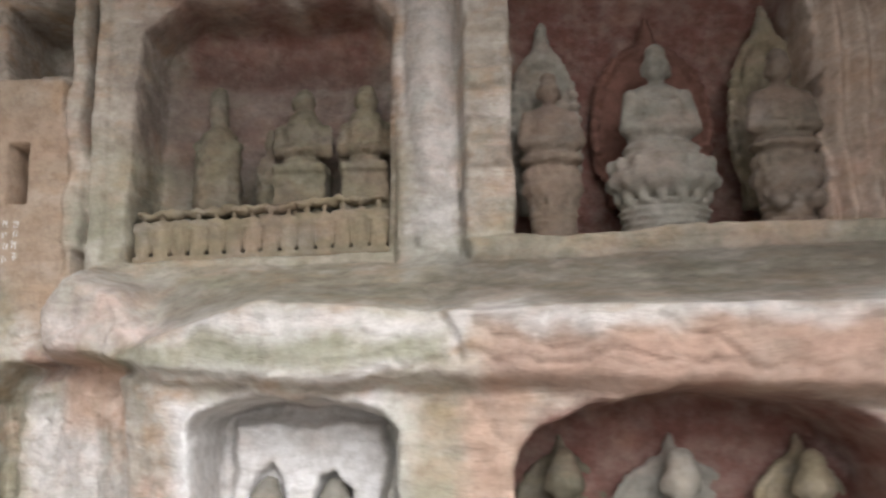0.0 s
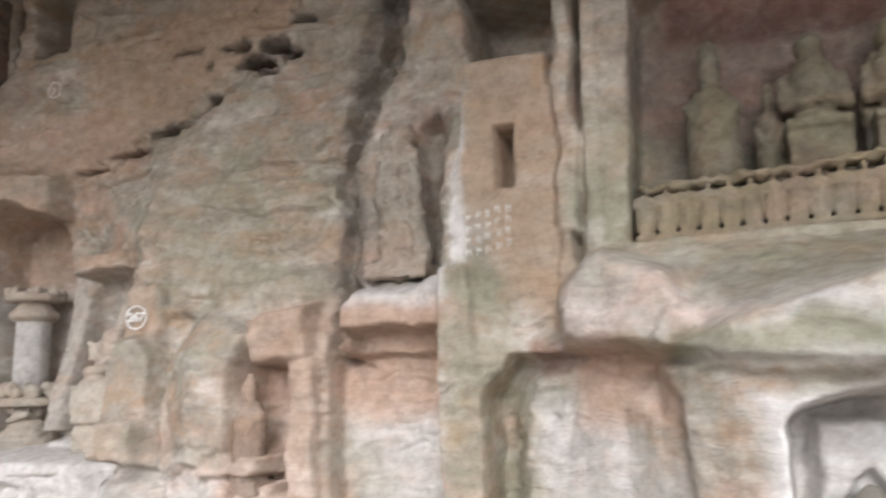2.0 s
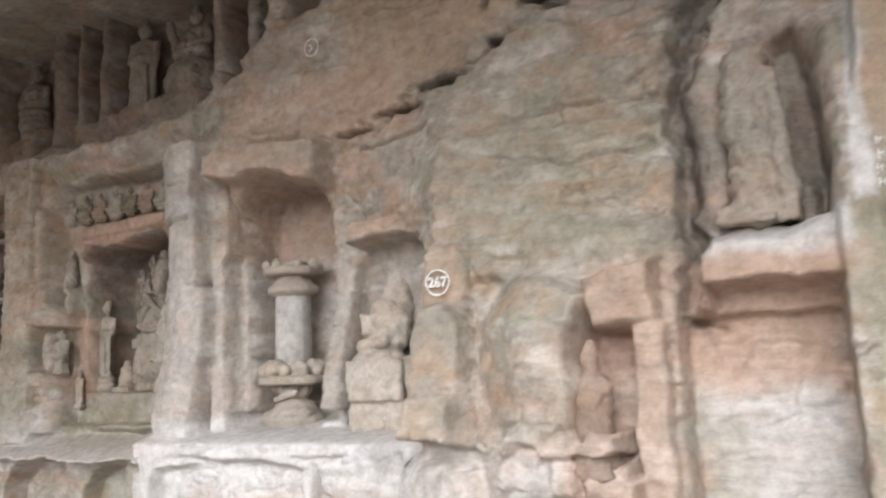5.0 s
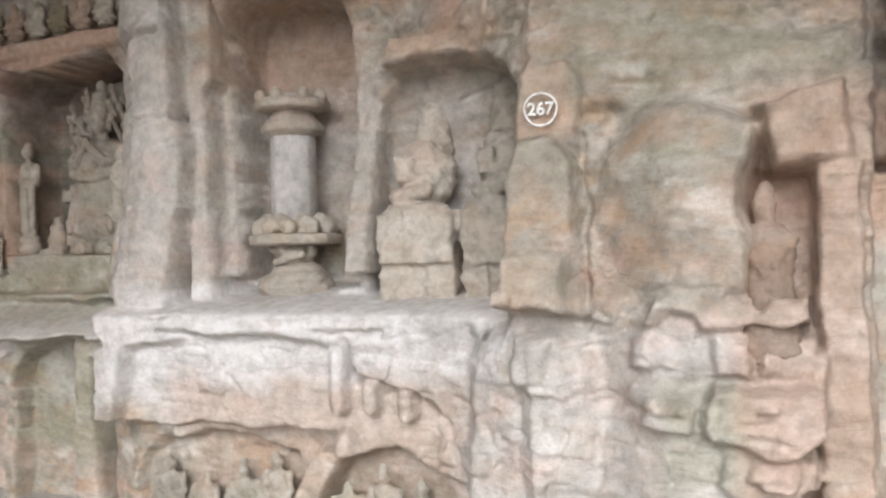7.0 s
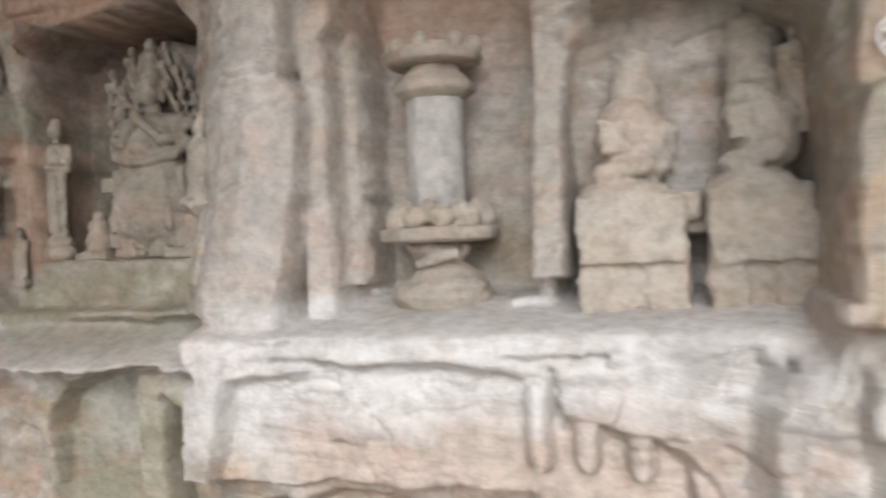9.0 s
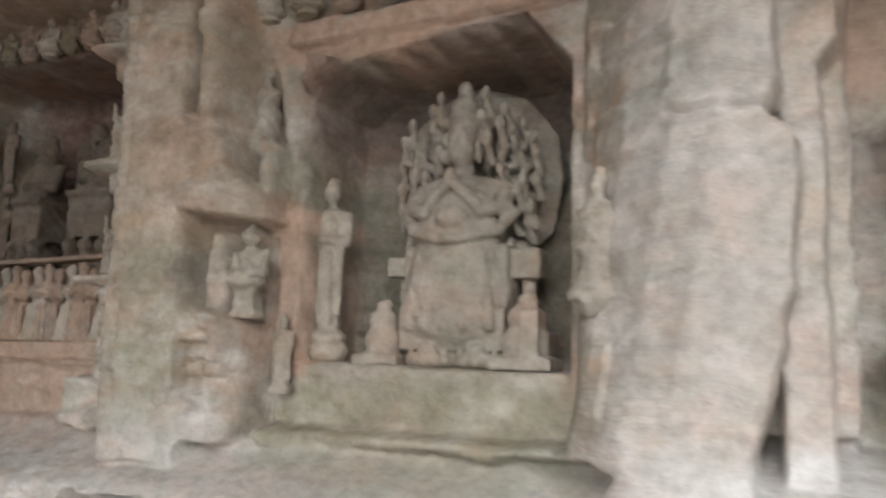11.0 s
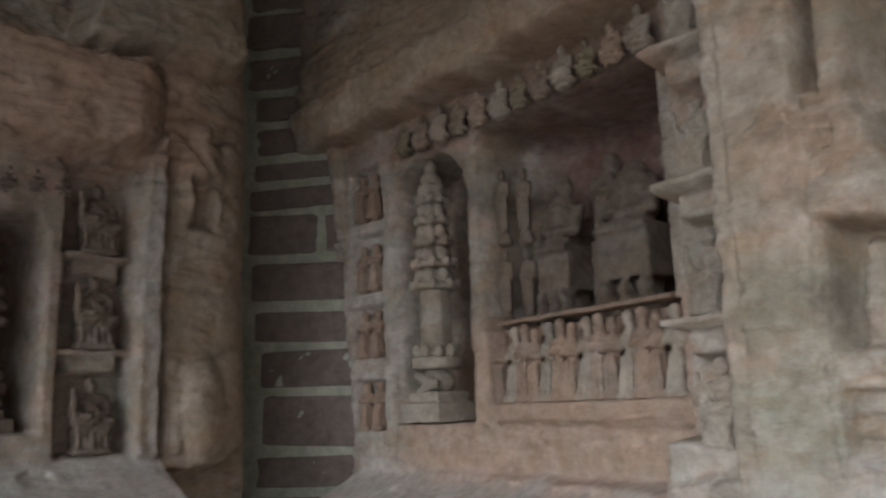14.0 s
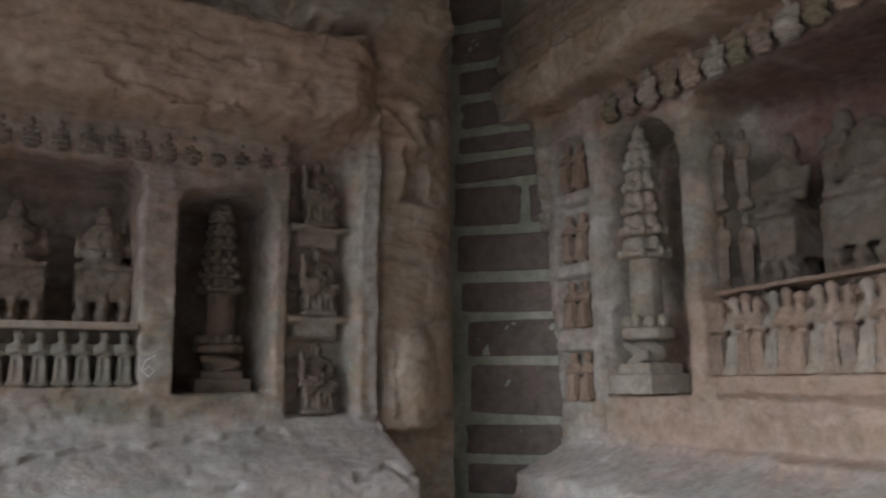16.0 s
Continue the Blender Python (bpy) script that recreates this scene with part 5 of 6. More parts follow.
                s += limb((cx, 0.05 + out, cz - 0.02), (cx - side * 0.012, 0.03 + out, cz + up * 0.5), 0.015, 0.013)
                s += ball((cx - side * 0.012, 0.02 + out, cz + up * 0.75), (0.017, 0.022, 0.028))
    return s


# ---- first framed niche ----
for nm, shp, hh, x, y, mat, lab in (
    ("standing_statue", shrouded(0.3, 0.135, 0.24), 0.94, -1.1, 4.05, OLIVE_STONE, "worn tan stone standing figure with tall cap"),
    ("standing_statue", shrouded(0.3, 0.1, 0.2), 0.74, -0.86, 4.14, OLIVE_STONE, "slim worn olive stone attendant figure"),
    ("seated_statue", enthroned(0.42, 0.135, 0.115), 1.06, -0.68, 4.06, OLIVE_STONE, "dark olive stone seated figure on a draped throne"),
    ("standing_statue", shrouded(0.3, 0.1, 0.2), 0.82, -0.43, 4.1, OLIVE_STONE, "slim worn tan stone attendant figure"),
    ("seated_statue", enthroned(0.42, 0.125, 0.11), 1.06, -0.36, 4.04, OLIVE_STONE, "tan stone seated figure beside the niche wall")):
    stand(nm, hewn(nm, shp, hh * 0.92, 0.0095, mat, int(x * 10) + 30, 0.012), x, y, 2.19, lab)
RAIL = {k: hewn("baluster_figure", standing(0.1, 0.03, 1.5), 0.27, 0.0065, m, 5 + k, 0.004) for k, m in enumerate((TAN_STONE, TAN_STONE))}
for i in range(14):
    x = -1.395 + i * 0.085
    stand("baluster_figure", RAIL[i % 2], x, 3.88, 2.135 + 0.0022 * i, "worn yellowish stone figure forming a low balustrade", "relief figure", "balustrade of the framed niche", scale=0.9 + 0.03 * ((i * 7) % 5) / 4 + 0.013 * max(i - 6, 0))


def coping(name, x0, y0, x1, y1, z, w, h, material, label, rise=0.0):
    bm = bmesh.new()
    n = 24
    rows = []
    for i in range(n + 1):
        t = i / n
        wob = 0.008 * noise.noise((t * 9, z, x0))
        x, y, zz = x0 + (x1 - x0) * t, y0 + (y1 - y0) * t, z + rise * t + wob
        rows.append([bm.verts.new((x, y - w / 2 + wob, zz)), bm.verts.new((x, y + w / 2, zz)), bm.verts.new((x, y + w / 2, zz + h)), bm.verts.new((x, y - w / 2 + 0.012 + wob, zz + h)), bm.verts.new((x, y - w / 2 + wob, zz + h - 0.014))])
    for r, q in zip(rows, rows[1:]):
        for k in range(5):
            bm.faces.new((r[k], q[k], q[(k + 1) % 5], r[(k + 1) % 5]))
    bm.faces.new(rows[0])
    bm.faces.new(rows[-1][::-1])
    bmesh.ops.recalc_face_normals(bm, faces=bm.faces)
    return tagged(new(name, mesh_of(bm, name, material, False)), label, "coping")


rnd = random.Random(8)
COPING = []
for i in range(46):
    x = -0.565 + i * 0.025
    COPING += ball((x, rnd.uniform(-0.015, 0.015), 0.02 + 0.0017 * i + rnd.uniform(-0.008, 0.012)), (0.03, 0.055, rnd.uniform(0.014, 0.03)))
stand("stone_coping", hewn("stone_coping", COPING, 1.0, 0.008, TAN_STONE, 6, 0.01), -0.84, 3.9, 2.335, "broken yellowish stone coping over the small figures", "coping")

# ---- second upper niche ----
stand("seated_buddha", hewn("seated_buddha", robed(0.46, 0.285, True), 0.93, 0.0095, GREY_STONE, 7), 1.02, 3.72, 2.15, "grey stone seated figure on a lotus throne")
stand("seated_statue", hewn("seated_statue", robed(0.5, 0.19, True), 0.77, 0.0095, DARK_STONE, 8), 0.52, 3.74, 2.16, "brown stone seated attendant on a pedestal")
stand("seated_statue", hewn("seated_statue", robed(0.5, 0.2, True) + both(lambda k: ball((k * 0.09, -0.12, 0.2), (0.06, 0.06, 0.06))), 0.83, 0.0095, DARK_STONE, 9), 1.54, 3.6, 2.14, "grey stone seated attendant on a pedestal")


def halo(name, x, y, z, w, h, material, label, turn=0.0):
    """A worn leaf-shaped stone halo standing behind a figure."""
    r = w / h
    shapes = ball((0, 0, 0.36), (r, 0.04, 0.4)) + ball((0, 0, 0.55), (r * 0.75, 0.038, 0.33)) + limb((0, 0, 0.8), (0, 0, 0.98), 0.07, 0.02) + box((0, 0, 0.05), (r * 0.7, 0.04, 0.06))
    for k in range(27):
        t = math.radians(-25 + 230 * k / 26)
        shapes += ball((r * 0.86 * math.cos(t), -0.025, 0.4 + 0.42 * math.sin(t)), 0.03)
    return stand(name, hewn(name, shapes, h, 0.0105, material, int(x * 31) + 7, 0.01), x, y, z, label, "halo", turn=turn)


halo("stone_halo", 0.52, 3.95, 2.35, 0.19, 0.98, GREY_STONE, "greyish flame-shaped stone halo behind a seated attendant")
halo("stone_halo", 1.06, 4.02, 2.4, 0.33, 0.98, RED_STONE, "dark red stone halo behind the seated figure")
halo("stone_halo", 1.6, 3.88, 2.35, 0.22, 1.02, TAN_STONE, "yellowish brown flame-shaped stone halo behind a seated attendant")

# ---- low niches at the right end ----
for x, y, mat, lab in ((0.42, 3.02, OLIVE_STONE, "worn ochre stone seated figure in the red niche"), (0.8, 2.92, GREY_STONE, "worn grey stone seated figure in the red niche"), (1.2, 2.8, TAN_STONE, "worn tan stone seated figure in the red niche")):
    stand("seated_statue", hewn("seated_statue", robed(0.4, 0.26, True), 0.9, 0.011, mat, int(x * 9), 0.01), x, y, 0.45, lab)
    halo("stone_halo", x, y + 0.12, 0.83, 0.2 if x != 0.8 else 0.26, 0.54, mat, "pointed worn stone halo in the red niche")
    stand("rock_plinth", hewn("rock_plinth", box((0, 0, 0.5), (0.42, 0.36, 0.5)) + ball((0, -0.1, 0.9), (0.45, 0.38, 0.12)), 0.45, 0.02, CARVED, 3), x, y, 0.0, "rough stone plinth under a seated figure", "plinth")
for x in (-0.7, -0.43):
    stand("standing_statue", hewn("standing_statue", standing(0.3, 0.03, 0.8), 1.19, 0.013, GREY_STONE, int(-x * 20), 0.012), x, 3.43, 0.0, "lime-bleached worn standing figure in a small alcove")

stand("relief_figure", hewn("relief_figure", box((0, 0.04, 0.04), (0.2, 0.14, 0.05)) + limb((0, 0.02, 0.1), (0.0, 0.02, 0.5), 0.135, 0.125) + limb((-0.02, 0, 0.5), (-0.01, 0.01, 0.8), 0.14, 0.115) + ball((0.0, 0.02, 0.86), (0.13, 0.12, 0.09)) + ball((0.0, 0.06, 0.95), (0.07, 0.07, 0.07)) + limb((0.11, -0.04, 0.76), (0.13, -0.07, 0.5), 0.045, 0.05) + limb((0.13, -0.07, 0.5), (0.16, -0.02, 0.12), 0.05, 0.07) + ball((-0.03, -0.09, 0.6), (0.09, 0.04, 0.06)), 0.84, 0.0095, CARVED, 16, 0.02), -2.65, 4.2, 2.1, "headless worn standing figure in a shallow recess", "relief figure")

# ---- small figure niche and the two headless figures ----
stand("seated_statue", hewn("seated_statue", shrouded(0.3, 0.15, 0.22), 0.58, 0.009, ROSE_STONE, 17, 0.014), -3.36, 3.98, 1.06, "worn pinkish figure in a narrow niche", turn=-10)
stand("headless_statue", hewn("headless_statue", eroded(0.92, 0.07), 1.02, 0.0095, LIGHT_STONE, 18, 0.016, 8), -4.9, 4.8, 1.22, "eroded tan stone seated figure on a block throne")
stand("headless_statue", hewn("headless_statue", eroded(0.8, 0.085), 1.06, 0.0095, LIGHT_STONE, 19, 0.018, 8), -4.47, 4.73, 1.21, "eroded headless stone figure on a block throne")
stand("relief_figure", hewn("relief_figure", standing(0.05, 0.03, 1.0), 0.4, 0.008, CARVED, 20, 0.012), -4.33, 4.76, 1.8, "small worn attendant carved high on the niche wall", "relief figure")

# ---- niche of the many-armed figure ----
stand("many_armed_statue", hewn("many_armed_statue", many_armed(), 1.13, 0.0062, CARVED, 21, 0.005, 2), -7.3, 5.36, 1.47, "tan stone many-armed seated figure with halo of arms")
stand("standing_statue", hewn("standing_statue", slender(0.17), 0.76, 0.007, CARVED, 22, 0.006), -7.83, 5.28, 1.485, "slim pale standing attendant on a round plinth")
stand("kneeling_statue", hewn("kneeling_statue", worn_lump(0.3), 0.25, 0.009, CARVED, 23), -7.58, 5.26, 1.48, "small kneeling worn figure beside the throne")
stand("kneeling_statue", hewn("kneeling_statue", worn_lump(0.34) + box((0.12, -0.1, 0.4), (0.12, 0.2, 0.38)), 0.27, 0.009, CARVED, 24), -7.0, 5.22, 1.475, "small broken kneeling figure beside the throne")
stand("standing_statue", hewn("standing_statue", shrouded(0.3, 0.15, 0.25), 0.4, 0.008, CARVED, 25, 0.016), -6.645, 4.74, 1.68, "worn figure carved on the side of the pier", "relief figure")

# carved busts on the lintels
BUST = [hewn("lintel_figure", seated(0.2, 0.25, lotus_seat, True, 0.03), 0.3, 0.0075, m, 26 + k, 0.006) for k, m in enumerate((CARVED, TAN_STONE, ROSE_STONE))]
for i in range(9):
    stand("lintel_figure", BUST[i % 3], -8.05 + i * 0.185, 5.08 - 0.014 * i, 2.83, "small worn seated figure in a row above the lintel", "relief figure", "figures above the lintel", scale=0.95 + 0.04 * (i % 2))
for i in range(12):
    x = -10.78 + i * 0.155
    stand("lintel_figure", BUST[(i + 1) % 3], x, 5.41 if x < -10 else 5.41 - 0.12 * (x + 10), 2.955, "small worn seated figure carved on the lintel", "relief figure", "figures on the cornice", scale=0.76 + 0.05 * (i % 3))

# carved figures on the pilaster and shelves
stand("guardian_statue", hewn("guardian_statue", seated(0.3, 0.16, block_seat, True, 0.03), 0.38, 0.0085, CARVED, 31, 0.012), -8.02, 5.0, 1.64, "worn seated figure under a carved bracket", "relief figure")
stand("guardian_statue", hewn("guardian_statue", shrouded(0.3, 0.15, 0.2), 0.34, 0.0085, CARVED, 32, 0.016), -8.03, 5.08, 2.3, "worn standing figure on the carved pilaster", "relief figure")
stand("guardian_statue", hewn("guardian_statue", standing(0.1, 0.03, 1.1), 0.3, 0.0075, CARVED, 34), -7.92, 5.1, 1.36, "small standing figure beside the pilaster", "relief figure")
SHELF_FIG = [hewn("shelf_figure", seated(0.3, 0.24, block_seat, True, 0.01) + limb((-0.2, -0.1, 0.35), (-0.22, -0.12, 0.75), 0.04, 0.035), 0.4, 0.0075, m, 35 + k, 0.014) for k, m in enumerate((DARK_STONE, CARVED))]
for i, zz in enumerate((1.38, 1.82, 2.31, 2.81)):
    stand("shelf_figure", SHELF_FIG[1], -8.72, 5.08, zz, "small seated figure on a carved stone shelf", "relief figure", "figures on the shelves", turn=-15, scale=0.82)

# ---- niche with the balustrade ----
stand("seated_statue", hewn("seated_statue", enthroned(0.52, 0.185, 0.15, False), 0.82, 0.0085, DARK_STONE, 41, 0.01, 3), -9.5, 5.74, 1.9, "broken dark seated figure on a square throne, head worn off")
stand("seated_statue", hewn("seated_statue", enthroned(0.46, 0.122, 0.105), 0.84, 0.0085, DARK_STONE, 42, 0.01, 3), -9.89, 5.7, 1.9, "brown stone seated figure on a square throne")
stand("standing_statue", hewn("standing_statue", standing(0.5, 0.02), 0.86, 0.0095, DARK_STONE, 47, 0.008), -9.69, 5.88, 1.9, "small dark attendant behind the thrones")
TIER = hewn("standing_statue", slender(0.14), 0.43, 0.0065, DARK_STONE, 43)
for x, y in ((-10.2, 5.6), (-10.11, 5.67)):
    for zz in (1.92, 2.35):
        stand("standing_statue", TIER, x, y, zz, "slim standing figure in two tiers by the niche wall", group="tiered attendants")
RAIL2 = [hewn("baluster_figure", little(0.12, 0.03 * (k - 1), 0.58 + 0.04 * k), 0.38, 0.0065, m, 44 + k, 0.006) for k, m in enumerate((ROSE_STONE, ROSE_STONE, CARVED))]
for i in range(14):
    x = -10.15 + i * 0.0815
    stand("baluster_figure", RAIL2[(i * 2) % 3], x, 5.5 - 0.1 * (x + 10.1), 1.548, "small pinkish stone figure forming a balustrade", "relief figure", "balustrade of small figures", turn=-6 + 12 * (i % 2), scale=0.97 + 0.03 * (i % 3))
coping("stone_coping", -10.15, 5.52, -9.07, 5.41, 1.925, 0.12, 0.02, ROSE_STONE, "thin stone coping on the balustrade of figures", 0.012)
PANEL = hewn("panel_figure", little(0.15), 0.29, 0.007, ROSE_STONE, 48, 0.004)
for zz in (1.42, 1.84, 2.24, 2.68):
    for x in (-11.285, -11.16):
        stand("panel_figure", PANEL, x, 5.485, zz, "tiny standing figure in a sunken stone panel", "relief figure", "figures in the sunken panels")


# ---- pillar-shaped stupas ----
def octagon(profile, sides=8, turn=22.5, cap=True):
    bm = bmesh.new()
    rings = []
    for r, zz in profile:
        rings.append([bm.verts.new((r * math.cos(math.radians(turn + 360 * k / sides)), r * math.sin(math.radians(turn + 360 * k / sides)), zz)) for k in range(sides)])
    for p, q in zip(rings, rings[1:]):
        for k in range(sides):
            bm.faces.new((p[k], p[(k + 1) % sides], q[(k + 1) % sides], q[k]))
    bm.faces.new(rings[0][::-1])
    bm.faces.new(rings[-1])
    bmesh.ops.bevel(bm, geom=list(bm.edges), offset=0.004, segments=1, affect="EDGES")
    return bm


def worn_part(name, shapes, material, parent, voxel=0.008, seed=0, label=""):
    ob = new(name, hewn(name, shapes, 1.0, voxel, material, seed))
    ob.parent = parent
    return tagged(ob, label)


def beads(r, zz, n, size):
    s = []
    for k in range(n):
        t = 2 * math.pi * k / n
        s += ball((r * math.cos(t), r * math.sin(t), zz), (size, size, size * 1.15))
    return s


pillar = tagged(new("stone_stupa"), "pale octagonal stone stupa pillar on a lotus base", "stupa")
pillar.matrix_world = pose(-5.67, 4.92, 1.27)
worn_part("base", ball((0, 0, 0.0), (0.22, 0.2, 0.1)) + ball((0.02, -0.01, 0.07), (0.15, 0.14, 0.07)) + ball((0.05, -0.05, 0.04), (0.16, 0.14, 0.06)), LIGHT_STONE, pillar, seed=51)
worn_part("dragon_seat", ball((0, 0, 0.16), (0.1, 0.1, 0.09)) + beads(0.09, 0.19, 7, 0.035) + limb((-0.1, -0.07, 0.2), (0.08, -0.1, 0.17), 0.025, 0.03) + limb((0.08, -0.1, 0.17), (-0.06, -0.1, 0.13), 0.028, 0.02), LIGHT_STONE, pillar, 0.007, 52)
part("lotus_plate", octagon([(0.16, 0.215), (0.245, 0.225), (0.25, 0.27), (0.235, 0.275), (0.2, 0.28)]), LIGHT_STONE, pillar)
worn_part("petals", beads(0.185, 0.31, 10, 0.045) + beads(0.15, 0.335, 8, 0.045) + ball((0, 0, 0.31), (0.19, 0.19, 0.045)) + box((0, 0, 0.3), (0.14, 0.14, 0.03)), LIGHT_STONE, pillar, 0.0065, 53)
part("shaft", octagon([(0.124, 0.33), (0.124, 0.5), (0.12, 0.8)]), PALE_STONE, pillar, "smooth pale octagonal shaft")
part("capital", octagon([(0.115, 0.79), (0.17, 0.82), (0.175, 0.85), (0.12, 0.9), (0.11, 0.93)]), LIGHT_STONE, pillar)
part("canopy", octagon([(0.13, 0.925), (0.2, 0.935), (0.21, 0.96), (0.2, 0.985), (0.12, 1.0)]), LIGHT_STONE, pillar)
worn_part("crest", beads(0.17, 1.0, 8, 0.035) + ball((0, 0, 1.0), (0.12, 0.12, 0.035)), LIGHT_STONE, pillar, 0.007, 54)


def tall_stupa(x, y, z, height, material, label, turn=0.0, tiers=5, slim=1.0):
    top = tagged(new("stone_stupa"), label, "stupa", "tiered stupas")
    top.matrix_world = pose(x, y, z, 0, 0, turn) @ Matrix.Diagonal((slim * height / 1.5, slim * height / 1.5, height / 1.5, 1))
    worn_part("base", box((0, 0, 0.05), (0.2, 0.18, 0.05)) + box((0, 0, 0.12), (0.15, 0.14, 0.04)), material, top, 0.009, 55)
    worn_part("dragon_seat", ball((0, 0, 0.21), (0.12, 0.12, 0.09)) + limb((-0.12, -0.08, 0.25), (0.1, -0.12, 0.2), 0.03, 0.035) + limb((0.1, -0.12, 0.2), (-0.05, -0.12, 0.16), 0.03, 0.02), material, top, 0.008, 56)
    part("lotus_plate", octagon([(0.13, 0.28), (0.175, 0.29), (0.18, 0.34), (0.15, 0.35)]), material, top)
    worn_part("petals", beads(0.14, 0.38, 10, 0.035) + ball((0, 0, 0.37), (0.14, 0.14, 0.05)), material, top, 0.0075, 57)
    part("shaft", octagon([(0.112, 0.37), (0.108, 0.72)]), material, top)
    zz, r = 0.72, 0.165
    step = 0.62 / tiers
    for k in range(tiers):
        worn_part("roof_tier", ball((0, 0, zz + 0.02), (r, r, 0.03)) + beads(r * 0.93, zz + 0.03, 8, 0.028) + ball((0, 0, zz + 0.045), (r * 0.8, r * 0.8, 0.03)), material, top, 0.0075, 60 + k)
        worn_part("drum", beads(r * 0.58, zz + step * 0.62, 6, 0.045) + ball((0, 0, zz + step * 0.62), (r * 0.72, r * 0.72, step * 0.5)), material, top, 0.0075, 70 + k)
        zz, r = zz + step, r * 0.87
    worn_part("finial", ball((0, 0, zz + 0.02), (0.075, 0.075, 0.05)) + ball((0, 0, zz + 0.09), (0.05, 0.05, 0.05)) + limb((0, 0, zz + 0.1), (0, 0, zz + 0.16), 0.03, 0.014), material, top, 0.0075, 80)
    return top


tall_stupa(-10.73, 5.56, 1.46, 1.5, CARVED, "tall tiered brown stone stupa in an arched niche", slim=0.84)
tall_stupa(-11.58, 3.46, 1.49, 1.05, DARK_STONE, "small dark tiered stone stupa in a deep niche", 90, 6)

# ---- end wall ----
for y in (2.9, 2.52):
    stand("seated_statue", hewn("seated_statue", enthroned(0.44, 0.19, 0.16), 0.68, 0.008, DARK_STONE, int(y * 20), 0.012, 4), -11.6, y, 1.79, "dark worn stone figure seated on a stool", turn=90)
RAIL3 = hewn("baluster_figure", little(0.145), 0.25, 0.006, GREY_STONE, 84, 0.003)
for i in range(10):
    stand("baluster_figure", RAIL3, -11.35, 2.98 - i * 0.087, 1.538, "small grey stone figure forming a balustrade", "relief figure", "balustrade of the end wall", turn=90)
coping("stone_coping", -11.43, 2.115, -11.3, 2.116, 1.786, 1.82, 0.03, CARVED, "thin stone coping over the small figures")
DARK_BUST = hewn("lintel_figure", seated(0.2, 0.25, lotus_seat, True, 0.03), 0.3, 0.0075, DARK_STONE, 29, 0.01)
for i in range(12):
    stand("lintel_figure", DARK_BUST, -11.32, 3.72 - i * 0.118, 2.585, "small worn seated figure on the end wall cornice", "relief figure", "figures on the end wall cornice", turn=90, scale=0.58)
for zz in (1.385, 1.875, 2.335):
    stand("shelf_figure", SHELF_FIG[0], -11.35, 3.9, zz, "small seated figure on a shelf of the end wall", "relief figure", "figures on the end wall shelves", turn=90, scale=1.0)

# ---- high gallery ----
for nm, shp, hh, x, y, tn in (("seated_statue", robed(0.42, 0.2, True), 0.86, -9.02, 5.42, 10), ("standing_statue", standing(0.08, 0.04, 1.1), 0.92, -7.54, 5.35, 10), ("standing_statue", standing(0.08, 0.05), 0.9, -6.1, 5.25, -10), ("standing_statue", standing(0.06, 0.04), 0.8, -8.2, 5.5, 0)):
    stand(nm, hewn(nm, shp, hh, 0.011, CARVED, int(-x * 7), 0.01), x, y, 3.7, "shaded worn stone figure in the high gallery", group="gallery figures", turn=tn)
stand("rock_plinth", hewn("rock_plinth", ball((0, 0, 0.5), (0.56, 0.5, 0.5)) + box((0, 0, 0.1), (0.58, 0.46, 0.12)) + ball((0.1, -0.3, 0.45), (0.3, 0.25, 0.35)), 0.5, 0.012, CARVED, 14, 0.02), -6.92, 5.32, 3.66, "rounded stone boulder under a gallery figure", "plinth")
stand("seated_statue", hewn("seated_statue", seated(0.02, 0.26, lotus_seat, True, 0.04) + limb((-0.2, -0.1, 0.05), (-0.3, -0.12, 0.45), 0.06, 0.05), 0.72, 0.011, CARVED, 15, 0.012), -6.9, 5.3, 4.1, "shaded stone figure seated on a boulder", group="gallery figures")

# ---- crowded low niches ----
CROWD = [hewn("crowd_figure", seated(0.3, 0.22, lotus_seat, k != 1, 0.03), 0.42, 0.0085, CARVED, 86 + k, 0.01) for k in range(3)]
for i, (x, y, zz) in enumerate(((-6.28, 4.62, 0.06), (-6.05, 4.6, 0.02), (-5.83, 4.62, 0.05), (-5.65, 4.64, 0.1), (-5.24, 4.58, 0.02), (-5.04, 4.56, 0.08), (-4.86, 4.58, 0.03))):
    stand("crowd_figure", CROWD[i % 3], x, y, zz - 0.03, "worn pinkish figure crowded in a low niche", "relief figure", "figures in the low niches", turn=8 - 16 * (i % 2))

# ---- painted marks ----
mark = tagged(new("painted_number", None), "white painted inventory number in a ring on the rock", "painted sign")
mark.matrix_world = pose(-4.147, 4.083, 1.962, 90, 0, 4)
ring_curve = bpy.data.curves.new("ring", "CURVE")
ring_curve.dimensions, ring_curve.bevel_depth, ring_curve.bevel_resolution = "3D", 0.0042, 2
sp = ring_curve.splines.new("POLY")
sp.points.add(31)
for k in range(32):
    t = 2 * math.pi * k / 32
    sp.points[k].co = (0.062 * math.cos(t) * (1 + 0.03 * math.sin(3 * t)), 0.062 * math.sin(t), 0, 1)
sp.use_cyclic_u = True
ring = new("ring", ring_curve)
ring.data.materials.append(WHITE_PAINT)
ring.parent = mark
digits = bpy.data.curves.new("digits", "FONT")
digits.body, digits.size, digits.align_x, digits.align_y, digits.extrude, digits.offset = "267", 0.068, "CENTER", "CENTER", 0.004, 0.0012
num = new("digits", digits)
num.data.materials.append(WHITE_PAINT)
num.parent = mark


